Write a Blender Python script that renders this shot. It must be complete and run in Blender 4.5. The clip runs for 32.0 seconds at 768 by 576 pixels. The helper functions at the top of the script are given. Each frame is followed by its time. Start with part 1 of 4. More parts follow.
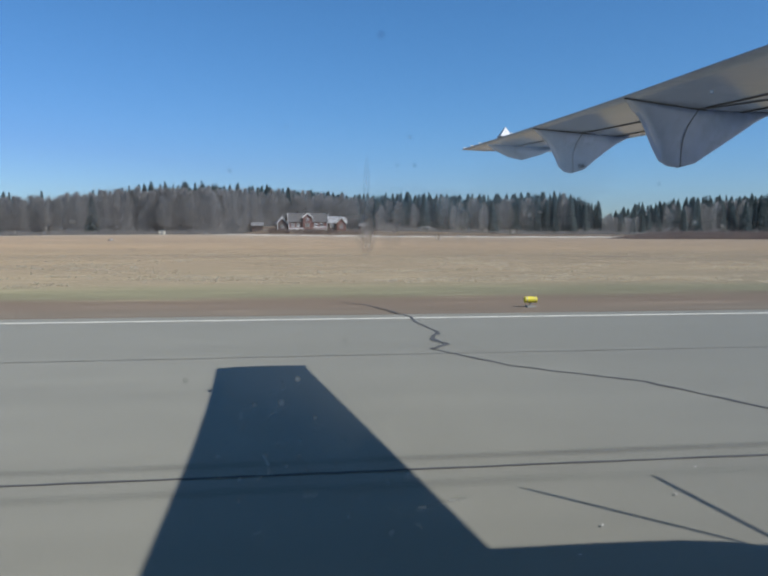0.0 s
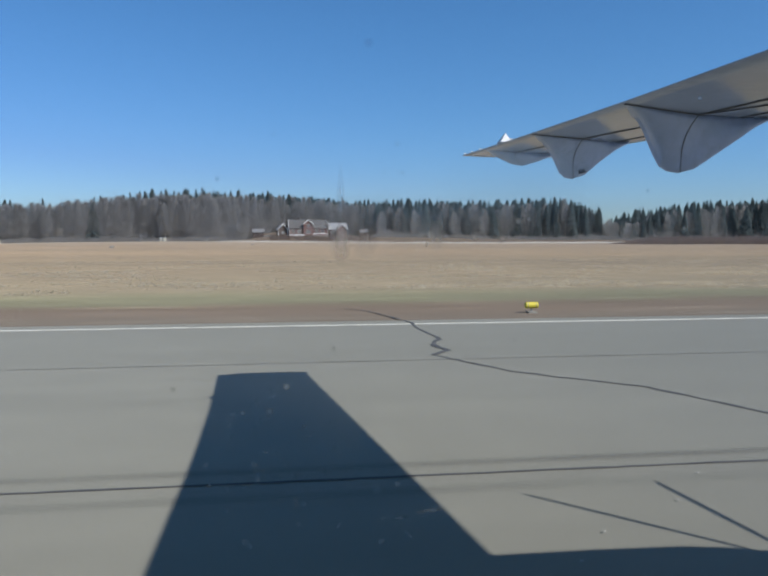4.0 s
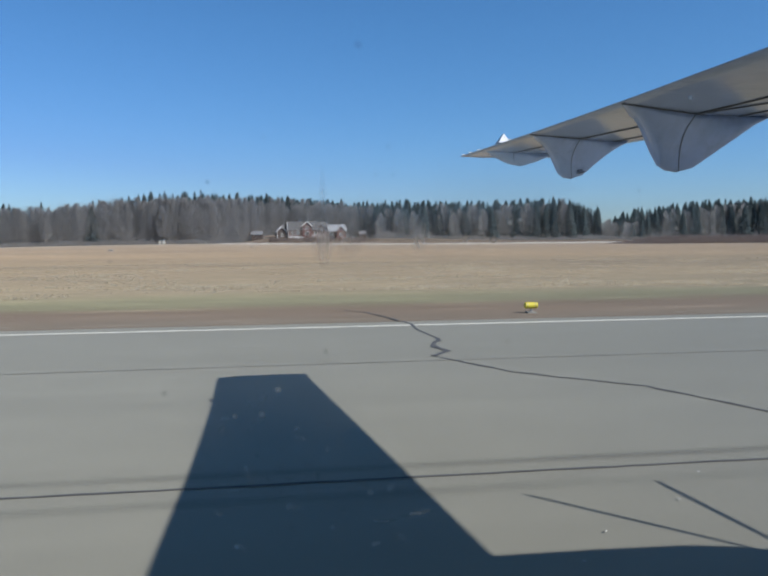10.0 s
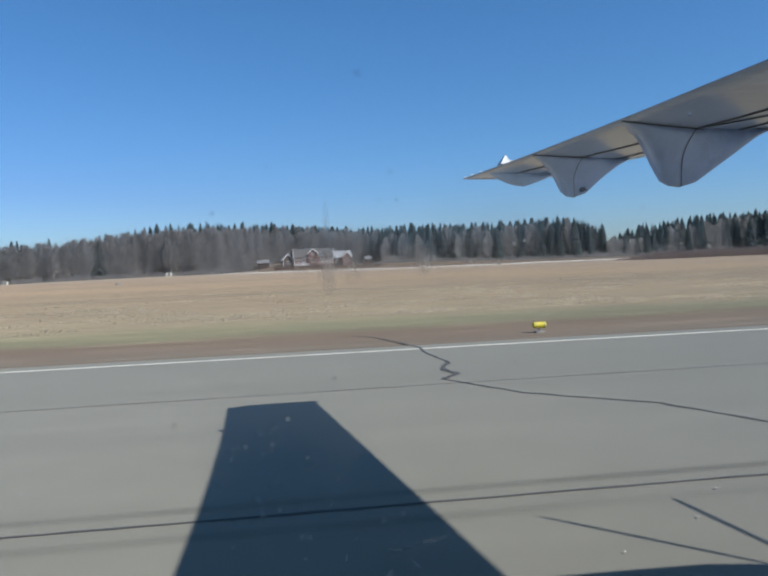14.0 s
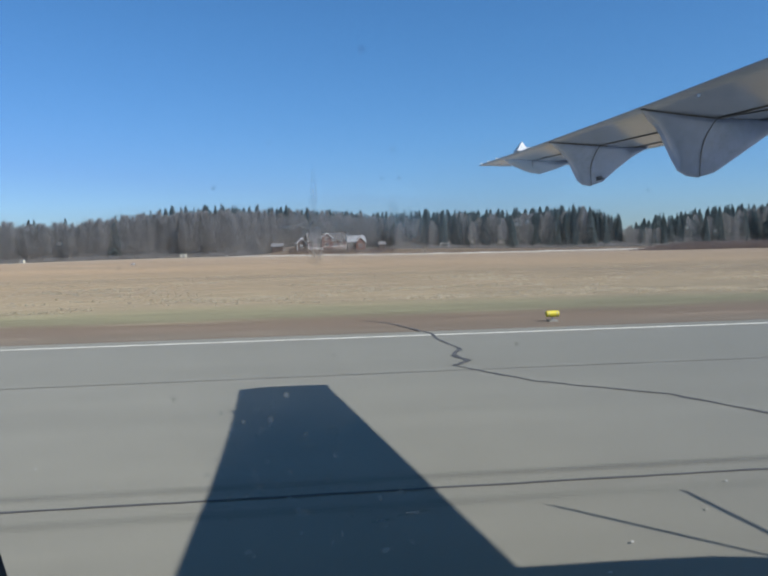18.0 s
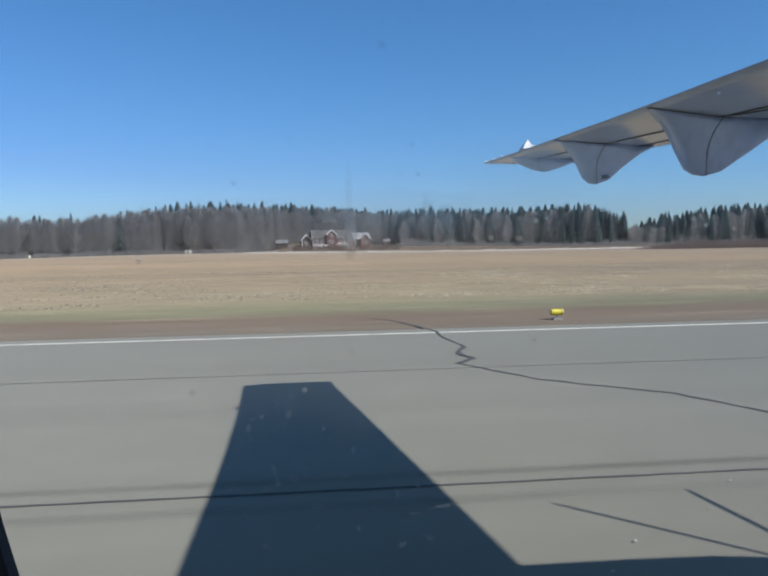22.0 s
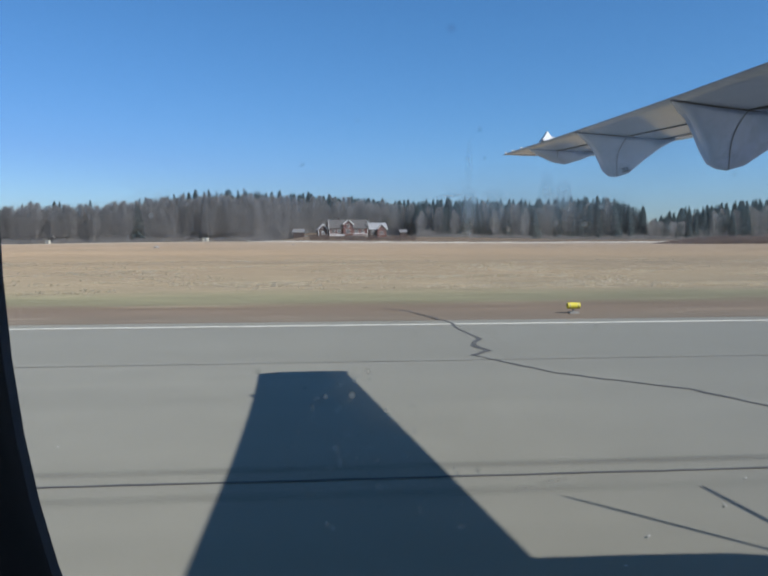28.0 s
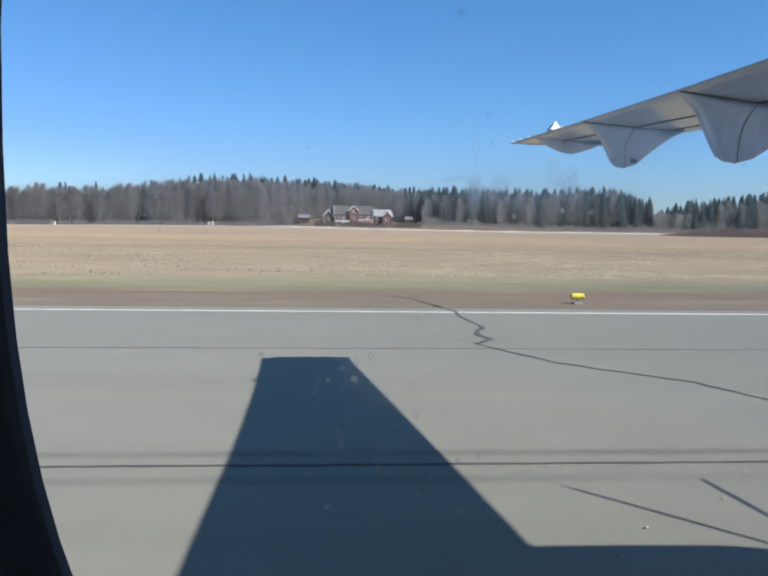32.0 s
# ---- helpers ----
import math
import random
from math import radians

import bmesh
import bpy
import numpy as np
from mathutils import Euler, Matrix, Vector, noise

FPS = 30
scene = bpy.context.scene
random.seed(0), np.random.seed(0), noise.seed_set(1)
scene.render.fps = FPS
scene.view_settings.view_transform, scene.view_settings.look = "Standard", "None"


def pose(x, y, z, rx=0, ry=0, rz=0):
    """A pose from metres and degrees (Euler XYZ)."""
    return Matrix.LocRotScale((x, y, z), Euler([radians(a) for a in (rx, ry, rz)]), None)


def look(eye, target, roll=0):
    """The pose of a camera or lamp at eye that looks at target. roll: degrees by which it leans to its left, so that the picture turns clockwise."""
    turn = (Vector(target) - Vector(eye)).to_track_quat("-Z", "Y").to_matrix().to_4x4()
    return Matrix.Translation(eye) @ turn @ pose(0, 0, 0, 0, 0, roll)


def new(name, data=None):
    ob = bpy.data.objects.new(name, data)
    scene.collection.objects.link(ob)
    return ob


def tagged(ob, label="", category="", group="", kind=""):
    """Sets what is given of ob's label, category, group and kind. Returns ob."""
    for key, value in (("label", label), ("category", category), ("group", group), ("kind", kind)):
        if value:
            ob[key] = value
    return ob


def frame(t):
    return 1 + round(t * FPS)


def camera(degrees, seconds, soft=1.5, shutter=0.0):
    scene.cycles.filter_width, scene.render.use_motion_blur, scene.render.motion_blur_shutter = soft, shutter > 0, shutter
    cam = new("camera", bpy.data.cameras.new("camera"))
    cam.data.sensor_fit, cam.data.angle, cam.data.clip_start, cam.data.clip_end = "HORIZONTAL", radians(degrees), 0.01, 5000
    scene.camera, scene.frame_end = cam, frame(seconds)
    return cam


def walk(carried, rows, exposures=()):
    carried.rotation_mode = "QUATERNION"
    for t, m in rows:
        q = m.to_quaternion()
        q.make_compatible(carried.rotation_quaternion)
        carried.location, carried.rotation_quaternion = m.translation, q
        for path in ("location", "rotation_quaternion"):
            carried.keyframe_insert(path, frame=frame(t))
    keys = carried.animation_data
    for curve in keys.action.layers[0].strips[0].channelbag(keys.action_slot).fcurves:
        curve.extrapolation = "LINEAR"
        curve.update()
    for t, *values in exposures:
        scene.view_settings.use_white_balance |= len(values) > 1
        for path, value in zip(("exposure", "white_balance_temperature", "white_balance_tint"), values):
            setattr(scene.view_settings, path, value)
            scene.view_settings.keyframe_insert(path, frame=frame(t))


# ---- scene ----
cam = camera(56.8, 32.0, soft=2.1)
PATH = (
    (0, pose(-0.0088, 0, 2.7510, 85.36, -0.13, -7.46)),
    (0.5, pose(-0.0081, 0, 2.7510, 85.53, 0.21, -7.55)),
    (1, pose(-0.0076, 0, 2.7510, 85.65, 0.26, -7.39)),
    (1.5, pose(-0.0073, 0, 2.7511, 85.69, 0.17, -7.23)),
    (2, pose(-0.0072, 0, 2.7511, 85.64, 0.13, -7.24)),
    (2.5, pose(-0.0071, 0, 2.7511, 85.50, 0.38, -7.23)),
    (3, pose(-0.0069, 0, 2.7512, 85.67, 0.42, -7.30)),
    (3.5, pose(-0.0068, 0, 2.7512, 85.79, 0.03, -7.40)),
    (5.5, pose(-0.0065, 0, 2.7513, 85.99, 0.28, -7.36)),
    (6, pose(-0.0061, 0, 2.7514, 85.88, 0.26, -7.25)),
    (6.5, pose(-0.0055, 0, 2.7513, 85.85, 0.41, -7.21)),
    (7, pose(-0.0052, 0, 2.7513, 85.85, 0.63, -7.47)),
    (7.5, pose(-0.0051, 0, 2.7513, 85.77, 0.43, -7.44)),
    (8, pose(-0.0052, 0, 2.7513, 85.99, 0.51, -7.49)),
    (8.5, pose(-0.0053, 0, 2.7512, 85.85, 0.48, -7.57)),
    (9, pose(-0.0054, 0, 2.7512, 85.90, 0.43, -7.60)),
    (9.5, pose(-0.0054, 0, 2.7513, 86.09, 0.73, -7.51)),
    (10, pose(-0.0055, 0, 2.7513, 85.96, 0.50, -7.48)),
    (10.5, pose(-0.0057, 0, 2.7514, 86.13, 0.55, -7.39)),
    (11, pose(-0.0058, 0, 2.7514, 85.87, 0.29, -7.32)),
    (11.5, pose(-0.0052, 0, 2.7515, 86.00, 0.70, -7.32)),
    (12, pose(-0.0045, 0, 2.7515, 86.59, 1.63, -7.09)),
    (12.5, pose(-0.0040, 0, 2.7516, 87.57, 1.94, -7.40)),
    (13, pose(-0.0039, 0, 2.7517, 87.51, 2.83, -6.79)),
    (13.5, pose(-0.0044, 0, 2.7515, 87.54, 1.87, -7.44)),
    (14, pose(-0.0054, 0, 2.7514, 87.95, 2.42, -7.02)),
    (14.5, pose(-0.0056, 0, 2.7512, 87.23, 0.83, -7.22)),
    (16.5, pose(-0.0025, 0, 2.7507, 86.98, 1.95, -6.02)),
    (17, pose(-0.0018, 0, 2.7505, 86.84, 1.71, -6.06)),
    (17.5, pose(-0.0025, 0, 2.7504, 86.97, 1.29, -5.99)),
    (18, pose(-0.0034, 0, 2.7502, 86.81, 1.33, -5.91)),
    (18.5, pose(-0.0046, 0, 2.7501, 86.52, 0.82, -5.57)),
    (19, pose(-0.0059, 0, 2.7500, 86.49, 0.95, -5.26)),
    (19.5, pose(-0.0067, 0, 2.7500, 86.36, 0.68, -5.25)),
    (20, pose(-0.0073, 0, 2.7500, 86.60, 0.59, -5.37)),
    (20.5, pose(-0.0074, 0, 2.7500, 86.61, 0.59, -5.30)),
    (21, pose(-0.0072, 0, 2.7500, 86.57, 0.71, -5.32)),
    (21.5, pose(-0.0065, 0, 2.7500, 86.64, 0.89, -5.37)),
    (22, pose(-0.0057, 0, 2.7500, 86.60, 1.01, -5.54)),
    (22.5, pose(-0.0054, 0, 2.7499, 86.59, 0.64, -5.52)),
    (23, pose(-0.0053, 0, 2.7498, 86.45, 0.68, -5.53)),
    (23.5, pose(-0.0050, 0, 2.7497, 86.67, 1.01, -5.42)),
    (24, pose(-0.0052, 0, 2.7496, 86.85, 0.78, -5.51)),
    (24.5, pose(-0.0067, 0, 2.7495, 86.61, 0.86, -5.35)),
    (25, pose(-0.0085, 0, 2.7494, 86.39, 0.48, -5.20)),
    (25.5, pose(-0.0107, 0, 2.7493, 86.28, 0.22, -5.17)),
    (27.5, pose(-0.0135, 0, 2.7490, 86.17, -0.06, -4.22)),
    (28, pose(-0.0136, 0, 2.7489, 85.85, 0.17, -4.21)),
    (28.5, pose(-0.0136, 0, 2.7488, 84.28, -0.50, -4.33)),
    (29, pose(-0.0140, 0, 2.7488, 83.79, -0.84, -4.12)),
    (29.5, pose(-0.0137, 0, 2.7487, 84.16, -0.80, -4.00)),
    (30, pose(-0.0137, 0, 2.7487, 84.27, -0.70, -3.88)),
    (30.5, pose(-0.0144, 0, 2.7487, 84.42, -0.78, -3.87)),
    (31, pose(-0.0148, 0, 2.7486, 84.56, -0.93, -3.64)),
    (31.5, pose(-0.0143, 0, 2.7486, 84.55, -0.89, -3.87)),
    (32, pose(-0.0136, 0, 2.7485, 84.80, -0.89, -3.80)),
)
EXPOSURE = ((0.0, 0.62), (12.0, 0.66), (20.0, 0.68), (29.0, 0.67), (30.0, 0.70), (31.0, 0.82), (32.0, 0.94))
walk(cam, PATH, EXPOSURE)

# ---- sky and sun: ahead of the aircraft and on its far side ----
SUN = Vector((1.048, -0.685, 1.0)).normalized()
world = bpy.data.worlds.new("sky")
scene.world = world
world.use_nodes = True
wn = world.node_tree.nodes
sky = wn.new("ShaderNodeTexSky")
sky.sky_type = "NISHITA"
sky.sun_disc = False
sky.sun_elevation = math.asin(SUN.z)
sky.sun_rotation = math.atan2(SUN.x, SUN.y)
sky.air_density = 1.0
sky.dust_density = 0.25
sky.ozone_density = 3.0
wn["Background"].inputs["Strength"].default_value = 0.0725
wl = world.node_tree.links
deep = wn.new("ShaderNodeHueSaturation")
deep.inputs["Saturation"].default_value = 1.1
wl.new(sky.outputs["Color"], deep.inputs["Color"])
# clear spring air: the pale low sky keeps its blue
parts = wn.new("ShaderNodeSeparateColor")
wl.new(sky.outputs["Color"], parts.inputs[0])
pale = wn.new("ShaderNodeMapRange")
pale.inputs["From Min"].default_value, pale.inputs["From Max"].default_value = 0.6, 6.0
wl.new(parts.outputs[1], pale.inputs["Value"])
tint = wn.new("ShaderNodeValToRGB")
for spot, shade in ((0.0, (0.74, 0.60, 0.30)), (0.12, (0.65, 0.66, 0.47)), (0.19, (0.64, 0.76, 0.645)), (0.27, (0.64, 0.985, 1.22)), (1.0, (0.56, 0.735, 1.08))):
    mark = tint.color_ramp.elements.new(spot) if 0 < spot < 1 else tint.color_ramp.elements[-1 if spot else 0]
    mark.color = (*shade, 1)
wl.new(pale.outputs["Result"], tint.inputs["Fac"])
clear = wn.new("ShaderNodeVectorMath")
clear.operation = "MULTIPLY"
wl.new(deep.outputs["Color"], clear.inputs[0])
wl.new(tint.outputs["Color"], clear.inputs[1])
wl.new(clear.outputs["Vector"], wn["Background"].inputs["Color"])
lamp = bpy.data.lights.new("sun", "SUN")
lamp.energy, lamp.angle, lamp.color = 3.9, radians(0.55), (1.0, 0.965, 0.925)
sun = new("sun", lamp)
sun.matrix_world = look(SUN * 80, (0, 0, 0))


# ---- materials ----
def node_mat(name):
    m = bpy.data.materials.new(name)
    m.use_nodes = True
    nt = m.node_tree
    return m, nt, nt.nodes, nt.nodes["Principled BSDF"]


def noise_at(nt, vec, scale, detail=4.0, rough=0.6, stretch=(1, 1, 1)):
    mp = nt.nodes.new("ShaderNodeMapping")
    mp.inputs["Scale"].default_value = stretch
    nt.links.new(vec, mp.inputs["Vector"])
    n = nt.nodes.new("ShaderNodeTexNoise")
    n.inputs["Scale"].default_value = scale
    n.inputs["Detail"].default_value = detail
    n.inputs["Roughness"].default_value = rough
    nt.links.new(mp.outputs["Vector"], n.inputs["Vector"])
    return n.outputs["Fac"]


def ramp(nt, fac, stops):
    r = nt.nodes.new("ShaderNodeValToRGB")
    el = r.color_ramp.elements
    while len(el) < len(stops):
        el.new(0.5)
    for e, (p, c) in zip(el, stops):
        e.position, e.color = p, (*c, 1)
    nt.links.new(fac, r.inputs["Fac"])
    return r.outputs["Color"]


def math_node(nt, op, a, b=None, c=None):
    n = nt.nodes.new("ShaderNodeMath")
    n.operation = op
    for i, v in enumerate((a, b, c)):
        if v is None:
            continue
        if isinstance(v, (int, float)):
            n.inputs[i].default_value = v
        else:
            nt.links.new(v, n.inputs[i])
    return n.outputs[0]


def mix_col(nt, fac, a, b, mode="MIX"):
    n = nt.nodes.new("ShaderNodeMix")
    n.data_type, n.blend_type = "RGBA", mode
    for key, v in (("Factor", fac), ("A", a), ("B", b)):
        sock = [s for s in n.inputs if s.name == key and s.enabled][0] if key == "Factor" else [s for s in n.inputs if s.name == key and s.type == "RGBA"][0]
        if isinstance(v, (int, float)):
            sock.default_value = v
        elif isinstance(v, tuple):
            sock.default_value = (*v, 1)
        else:
            nt.links.new(v, sock)
    return [o for o in n.outputs if o.type == "RGBA"][0]


def where(nt, kind="Position"):
    if kind == "Position":
        return nt.nodes.new("ShaderNodeNewGeometry").outputs["Position"]
    return nt.nodes.new("ShaderNodeTexCoord").outputs[kind]


def bump(nt, bsdf, height, strength, distance):
    b = nt.nodes.new("ShaderNodeBump")
    b.inputs["Strength"].default_value, b.inputs["Distance"].default_value = strength, distance
    nt.links.new(height, b.inputs["Height"])
    nt.links.new(b.outputs["Normal"], bsdf.inputs["Normal"])


def surface(name, dark, light, scale, rough=0.8, fine=None, metal=0.0, stretch=(1, 1, 1), relief=0.3, vary=0.0, space="Object"):
    """A surface of two tones in large soft patches, broken by a fine grain that also gives the relief."""
    m, nt, n, b = node_mat(name)
    v = where(nt, space)
    big = noise_at(nt, v, scale, 3.0, 0.55, stretch)
    small = noise_at(nt, v, fine or scale * 14, 4.0, 0.65, stretch)
    col = ramp(nt, big, ((0.3, dark), (0.7, light)))
    grain = ramp(nt, small, ((0.25, (0.72, 0.72, 0.72)), (0.75, (1.0, 1.0, 1.0))))
    col = mix_col(nt, 1.0, col, grain, "MULTIPLY")
    if vary:
        info = n.new("ShaderNodeObjectInfo")
        tone = math_node(nt, "MULTIPLY_ADD", info.outputs["Random"], vary, 1.0 - vary / 2)
        comb = n.new("ShaderNodeCombineColor")
        for i in range(3):
            nt.links.new(tone, comb.inputs[i])
        col = mix_col(nt, 1.0, col, comb.outputs[0], "MULTIPLY")
    nt.links.new(col, b.inputs["Base Color"])
    b.inputs["Roughness"].default_value, b.inputs["Metallic"].default_value = rough, metal
    if relief:
        bump(nt, b, small, relief, 0.02)
    return m


def runway_mat():
    m, nt, n, b = node_mat("weathered_asphalt")
    v = where(nt)
    big = noise_at(nt, v, 0.13, 4.0, 0.6, (0.4, 1, 1))
    lane = noise_at(nt, v, 1.0, 3.0, 0.6, (0.03, 0.7, 1))
    blot = noise_at(nt, v, 1.7, 4.0, 0.65, (0.5, 1, 1))
    grain = noise_at(nt, v, 46.0, 3.0, 0.75)
    col = ramp(nt, big, ((0.25, (0.213, 0.203, 0.166)), (0.75, (0.247, 0.236, 0.194))))
    col = mix_col(nt, 1.0, col, ramp(nt, lane, ((0.3, (0.94, 0.94, 0.94)), (0.7, (1.03, 1.03, 1.03)))), "MULTIPLY")
    col = mix_col(nt, 1.0, col, ramp(nt, blot, ((0.3, (0.95, 0.95, 0.95)), (0.7, (1.04, 1.04, 1.04)))), "MULTIPLY")
    col = mix_col(nt, 1.0, col, ramp(nt, grain, ((0.2, (0.74, 0.74, 0.74)), (0.8, (1.16, 1.16, 1.16)))), "MULTIPLY")
    info = n.new("ShaderNodeObjectInfo")
    tone = math_node(nt, "MULTIPLY_ADD", info.outputs["Random"], 0.06, 0.97)
    comb = n.new("ShaderNodeCombineColor")
    for i in range(3):
        nt.links.new(tone, comb.inputs[i])
    col = mix_col(nt, 1.0, col, comb.outputs[0], "MULTIPLY")
    nt.links.new(col, b.inputs["Base Color"])
    b.inputs["Roughness"].default_value = 0.62
    b.inputs["Diffuse Roughness"].default_value = 0.3
    b.inputs["Specular IOR Level"].default_value = 0.56
    bump(nt, b, grain, 0.35, 0.006)
    return m


def field_mat():
    """Old asphalt shoulder, brown gravel, a green strip and straw-coloured dead grass, one after another away from the runway."""
    m, nt, n, b = node_mat("field")
    v = where(nt)
    sep = n.new("ShaderNodeSeparateXYZ")
    nt.links.new(v, sep.inputs[0])
    wob = noise_at(nt, v, 0.12, 4.0, 0.6, (0.35, 1, 1))
    wob2 = noise_at(nt, v, 0.9, 3.0, 0.6, (0.3, 1, 1))
    y = math_node(nt, "ADD", sep.outputs["Y"], math_node(nt, "MULTIPLY_ADD", wob, 7.0, -3.5))
    y = math_node(nt, "ADD", y, math_node(nt, "MULTIPLY_ADD", wob2, 2.4, -1.2))
    f = math_node(nt, "DIVIDE", y, 320.0)
    bands = ramp(nt, f, (
        (22.8 / 320, (0.177, 0.147, 0.112)), (26.0 / 320, (0.177, 0.131, 0.094)), (28.5 / 320, (0.171, 0.127, 0.088)),
        (30.0 / 320, (0.186, 0.170, 0.104)), (33.0 / 320, (0.218, 0.202, 0.122)), (37.0 / 320, (0.302, 0.243, 0.156)),
        (55.0 / 320, (0.306, 0.235, 0.150)), (75.0 / 320, (0.276, 0.211, 0.135)), (110.0 / 320, (0.355, 0.257, 0.161)),
        (190.0 / 320, (0.325, 0.240, 0.162)), (246.0 / 320, (0.350, 0.277, 0.202)), (279.0 / 320, (0.354, 0.299, 0.240)), (288.0 / 320, (0.147, 0.110, 0.082))))
    patch = noise_at(nt, v, 0.055, 5.0, 0.62, (0.22, 1.0, 1))
    tuft = noise_at(nt, v, 1.1, 5.0, 0.7, (0.10, 1.0, 1))
    fine = noise_at(nt, v, 9.0, 3.0, 0.7)
    col = mix_col(nt, 1.0, bands, ramp(nt, patch, ((0.3, (0.80, 0.80, 0.82)), (0.7, (1.14, 1.12, 1.06)))), "MULTIPLY")
    col = mix_col(nt, 1.0, col, ramp(nt, tuft, ((0.32, (0.78, 0.78, 0.76)), (0.56, (1.0, 1.0, 1.0)), (0.72, (1.62, 1.62, 1.62)))), "MULTIPLY")
    col = mix_col(nt, 1.0, col, ramp(nt, fine, ((0.2, (0.8, 0.8, 0.8)), (0.8, (1.12, 1.12, 1.12)))), "MULTIPLY")
    nt.links.new(col, b.inputs["Base Color"])
    b.inputs["Roughness"].default_value = 0.95
    b.inputs["Diffuse Roughness"].default_value = 0.4
    bump(nt, b, tuft, 0.6, 0.12)
    return m


def stain_mat(name, colour, strength, scale, stretch=(1, 1, 1)):
    """A thin worn film: opaque along the middle of its strip, ragged and fading at the edges."""
    m, nt, n, b = node_mat(name)
    gen = where(nt, "Generated")
    sep = n.new("ShaderNodeSeparateXYZ")
    nt.links.new(gen, sep.inputs[0])
    u = math_node(nt, "ABSOLUTE", math_node(nt, "MULTIPLY_ADD", sep.outputs["Y"], 2.0, -1.0))
    soft = math_node(nt, "SUBTRACT", 1.0, math_node(nt, "POWER", u, 1.6))
    rag = noise_at(nt, where(nt), scale, 4.0, 0.7, stretch)
    a = math_node(nt, "MULTIPLY", soft, math_node(nt, "MULTIPLY_ADD", rag, 1.8, -0.35))
    a = math_node(nt, "MULTIPLY", a, strength)
    a.node.use_clamp = True
    b.inputs["Base Color"].default_value = (*colour, 1)
    b.inputs["Roughness"].default_value = 0.8
    nt.links.new(a, b.inputs["Alpha"])
    return m


def paint_mat():
    m, nt, n, b = node_mat("worn_white_marking")
    v = where(nt)
    wear = noise_at(nt, v, 3.0, 5.0, 0.7, (0.5, 1, 1))
    grain = noise_at(nt, v, 30.0, 3.0, 0.7)
    col = ramp(nt, wear, ((0.30, (0.46, 0.44, 0.38)), (0.52, (0.74, 0.71, 0.62))))
    col = mix_col(nt, 1.0, col, ramp(nt, grain, ((0.2, (0.82, 0.82, 0.82)), (0.8, (1, 1, 1)))), "MULTIPLY")
    nt.links.new(col, b.inputs["Base Color"])
    b.inputs["Roughness"].default_value = 0.7
    return m


def glass_mat():
    """A thin clear pane: what lies behind it shows through, with a weak mirror gloss on top."""
    m, nt, n, b = node_mat("clear_acrylic")
    n.remove(b)
    t = n.new("ShaderNodeBsdfTransparent")
    t.inputs["Color"].default_value = (0.985, 0.99, 0.99, 1)
    g = n.new("ShaderNodeBsdfGlossy")
    g.inputs["Roughness"].default_value = 0.03
    fr = n.new("ShaderNodeFresnel")
    fr.inputs["IOR"].default_value = 1.3
    mx = n.new("ShaderNodeMixShader")
    nt.links.new(math_node(nt, "MULTIPLY", fr.outputs[0], 0.5), mx.inputs[0])
    nt.links.new(t.outputs[0], mx.inputs[1])
    nt.links.new(g.outputs[0], mx.inputs[2])
    nt.links.new(mx.outputs[0], n["Material Output"].inputs["Surface"])
    return m


def film_mat(name, colour, strength, lengthwise=False, wide=False):
    """Thin veil of dust, grease or imitated haze on a pane, fading from its middle."""
    m, nt, n, b = node_mat(name)
    n.remove(b)
    gen = where(nt, "Generated")
    mp = n.new("ShaderNodeMapping")
    mp.inputs["Location"].default_value = (-1, 0, -1)
    mp.inputs["Scale"].default_value = (2, 0, 2)
    nt.links.new(gen, mp.inputs["Vector"])
    ln = n.new("ShaderNodeVectorMath")
    ln.operation = "LENGTH"
    nt.links.new(mp.outputs["Vector"], ln.inputs[0])
    d = ln.outputs["Value"]
    a = math_node(nt, "SUBTRACT", 1.0, d)
    a.node.use_clamp = True
    if lengthwise:
        a = math_node(nt, "POWER", a, 0.8)
        a = math_node(nt, "MULTIPLY", a, math_node(nt, "MULTIPLY_ADD", noise_at(nt, gen, 3.0, 3.0, 0.6, (3, 1, 1)), 1.4, 0.1))
    else:
        a = math_node(nt, "POWER", a, 0.7)
    a = math_node(nt, "MULTIPLY", a, strength)
    a.node.use_clamp = True
    t = n.new("ShaderNodeBsdfTransparent")
    df = n.new("ShaderNodeBsdfDiffuse")
    df.inputs["Color"].default_value = (*colour, 1)
    # grease scatters light mostly forward, dust all ways
    tl = n.new("ShaderNodeBsdfTranslucent" if wide else "ShaderNodeBsdfRefraction")
    tl.inputs["Color"].default_value = (*colour, 1)
    if not wide:
        tl.inputs["Roughness"].default_value = 0.62
        tl.inputs["IOR"].default_value = 1.12
    m1, m2 = n.new("ShaderNodeMixShader"), n.new("ShaderNodeMixShader")
    m1.inputs[0].default_value = 0.95
    nt.links.new(df.outputs[0], m1.inputs[1])
    nt.links.new(tl.outputs[0], m1.inputs[2])
    nt.links.new(a, m2.inputs[0])
    nt.links.new(t.outputs[0], m2.inputs[1])
    nt.links.new(m1.outputs[0], m2.inputs[2])
    nt.links.new(m2.outputs[0], n["Material Output"].inputs["Surface"])
    return m


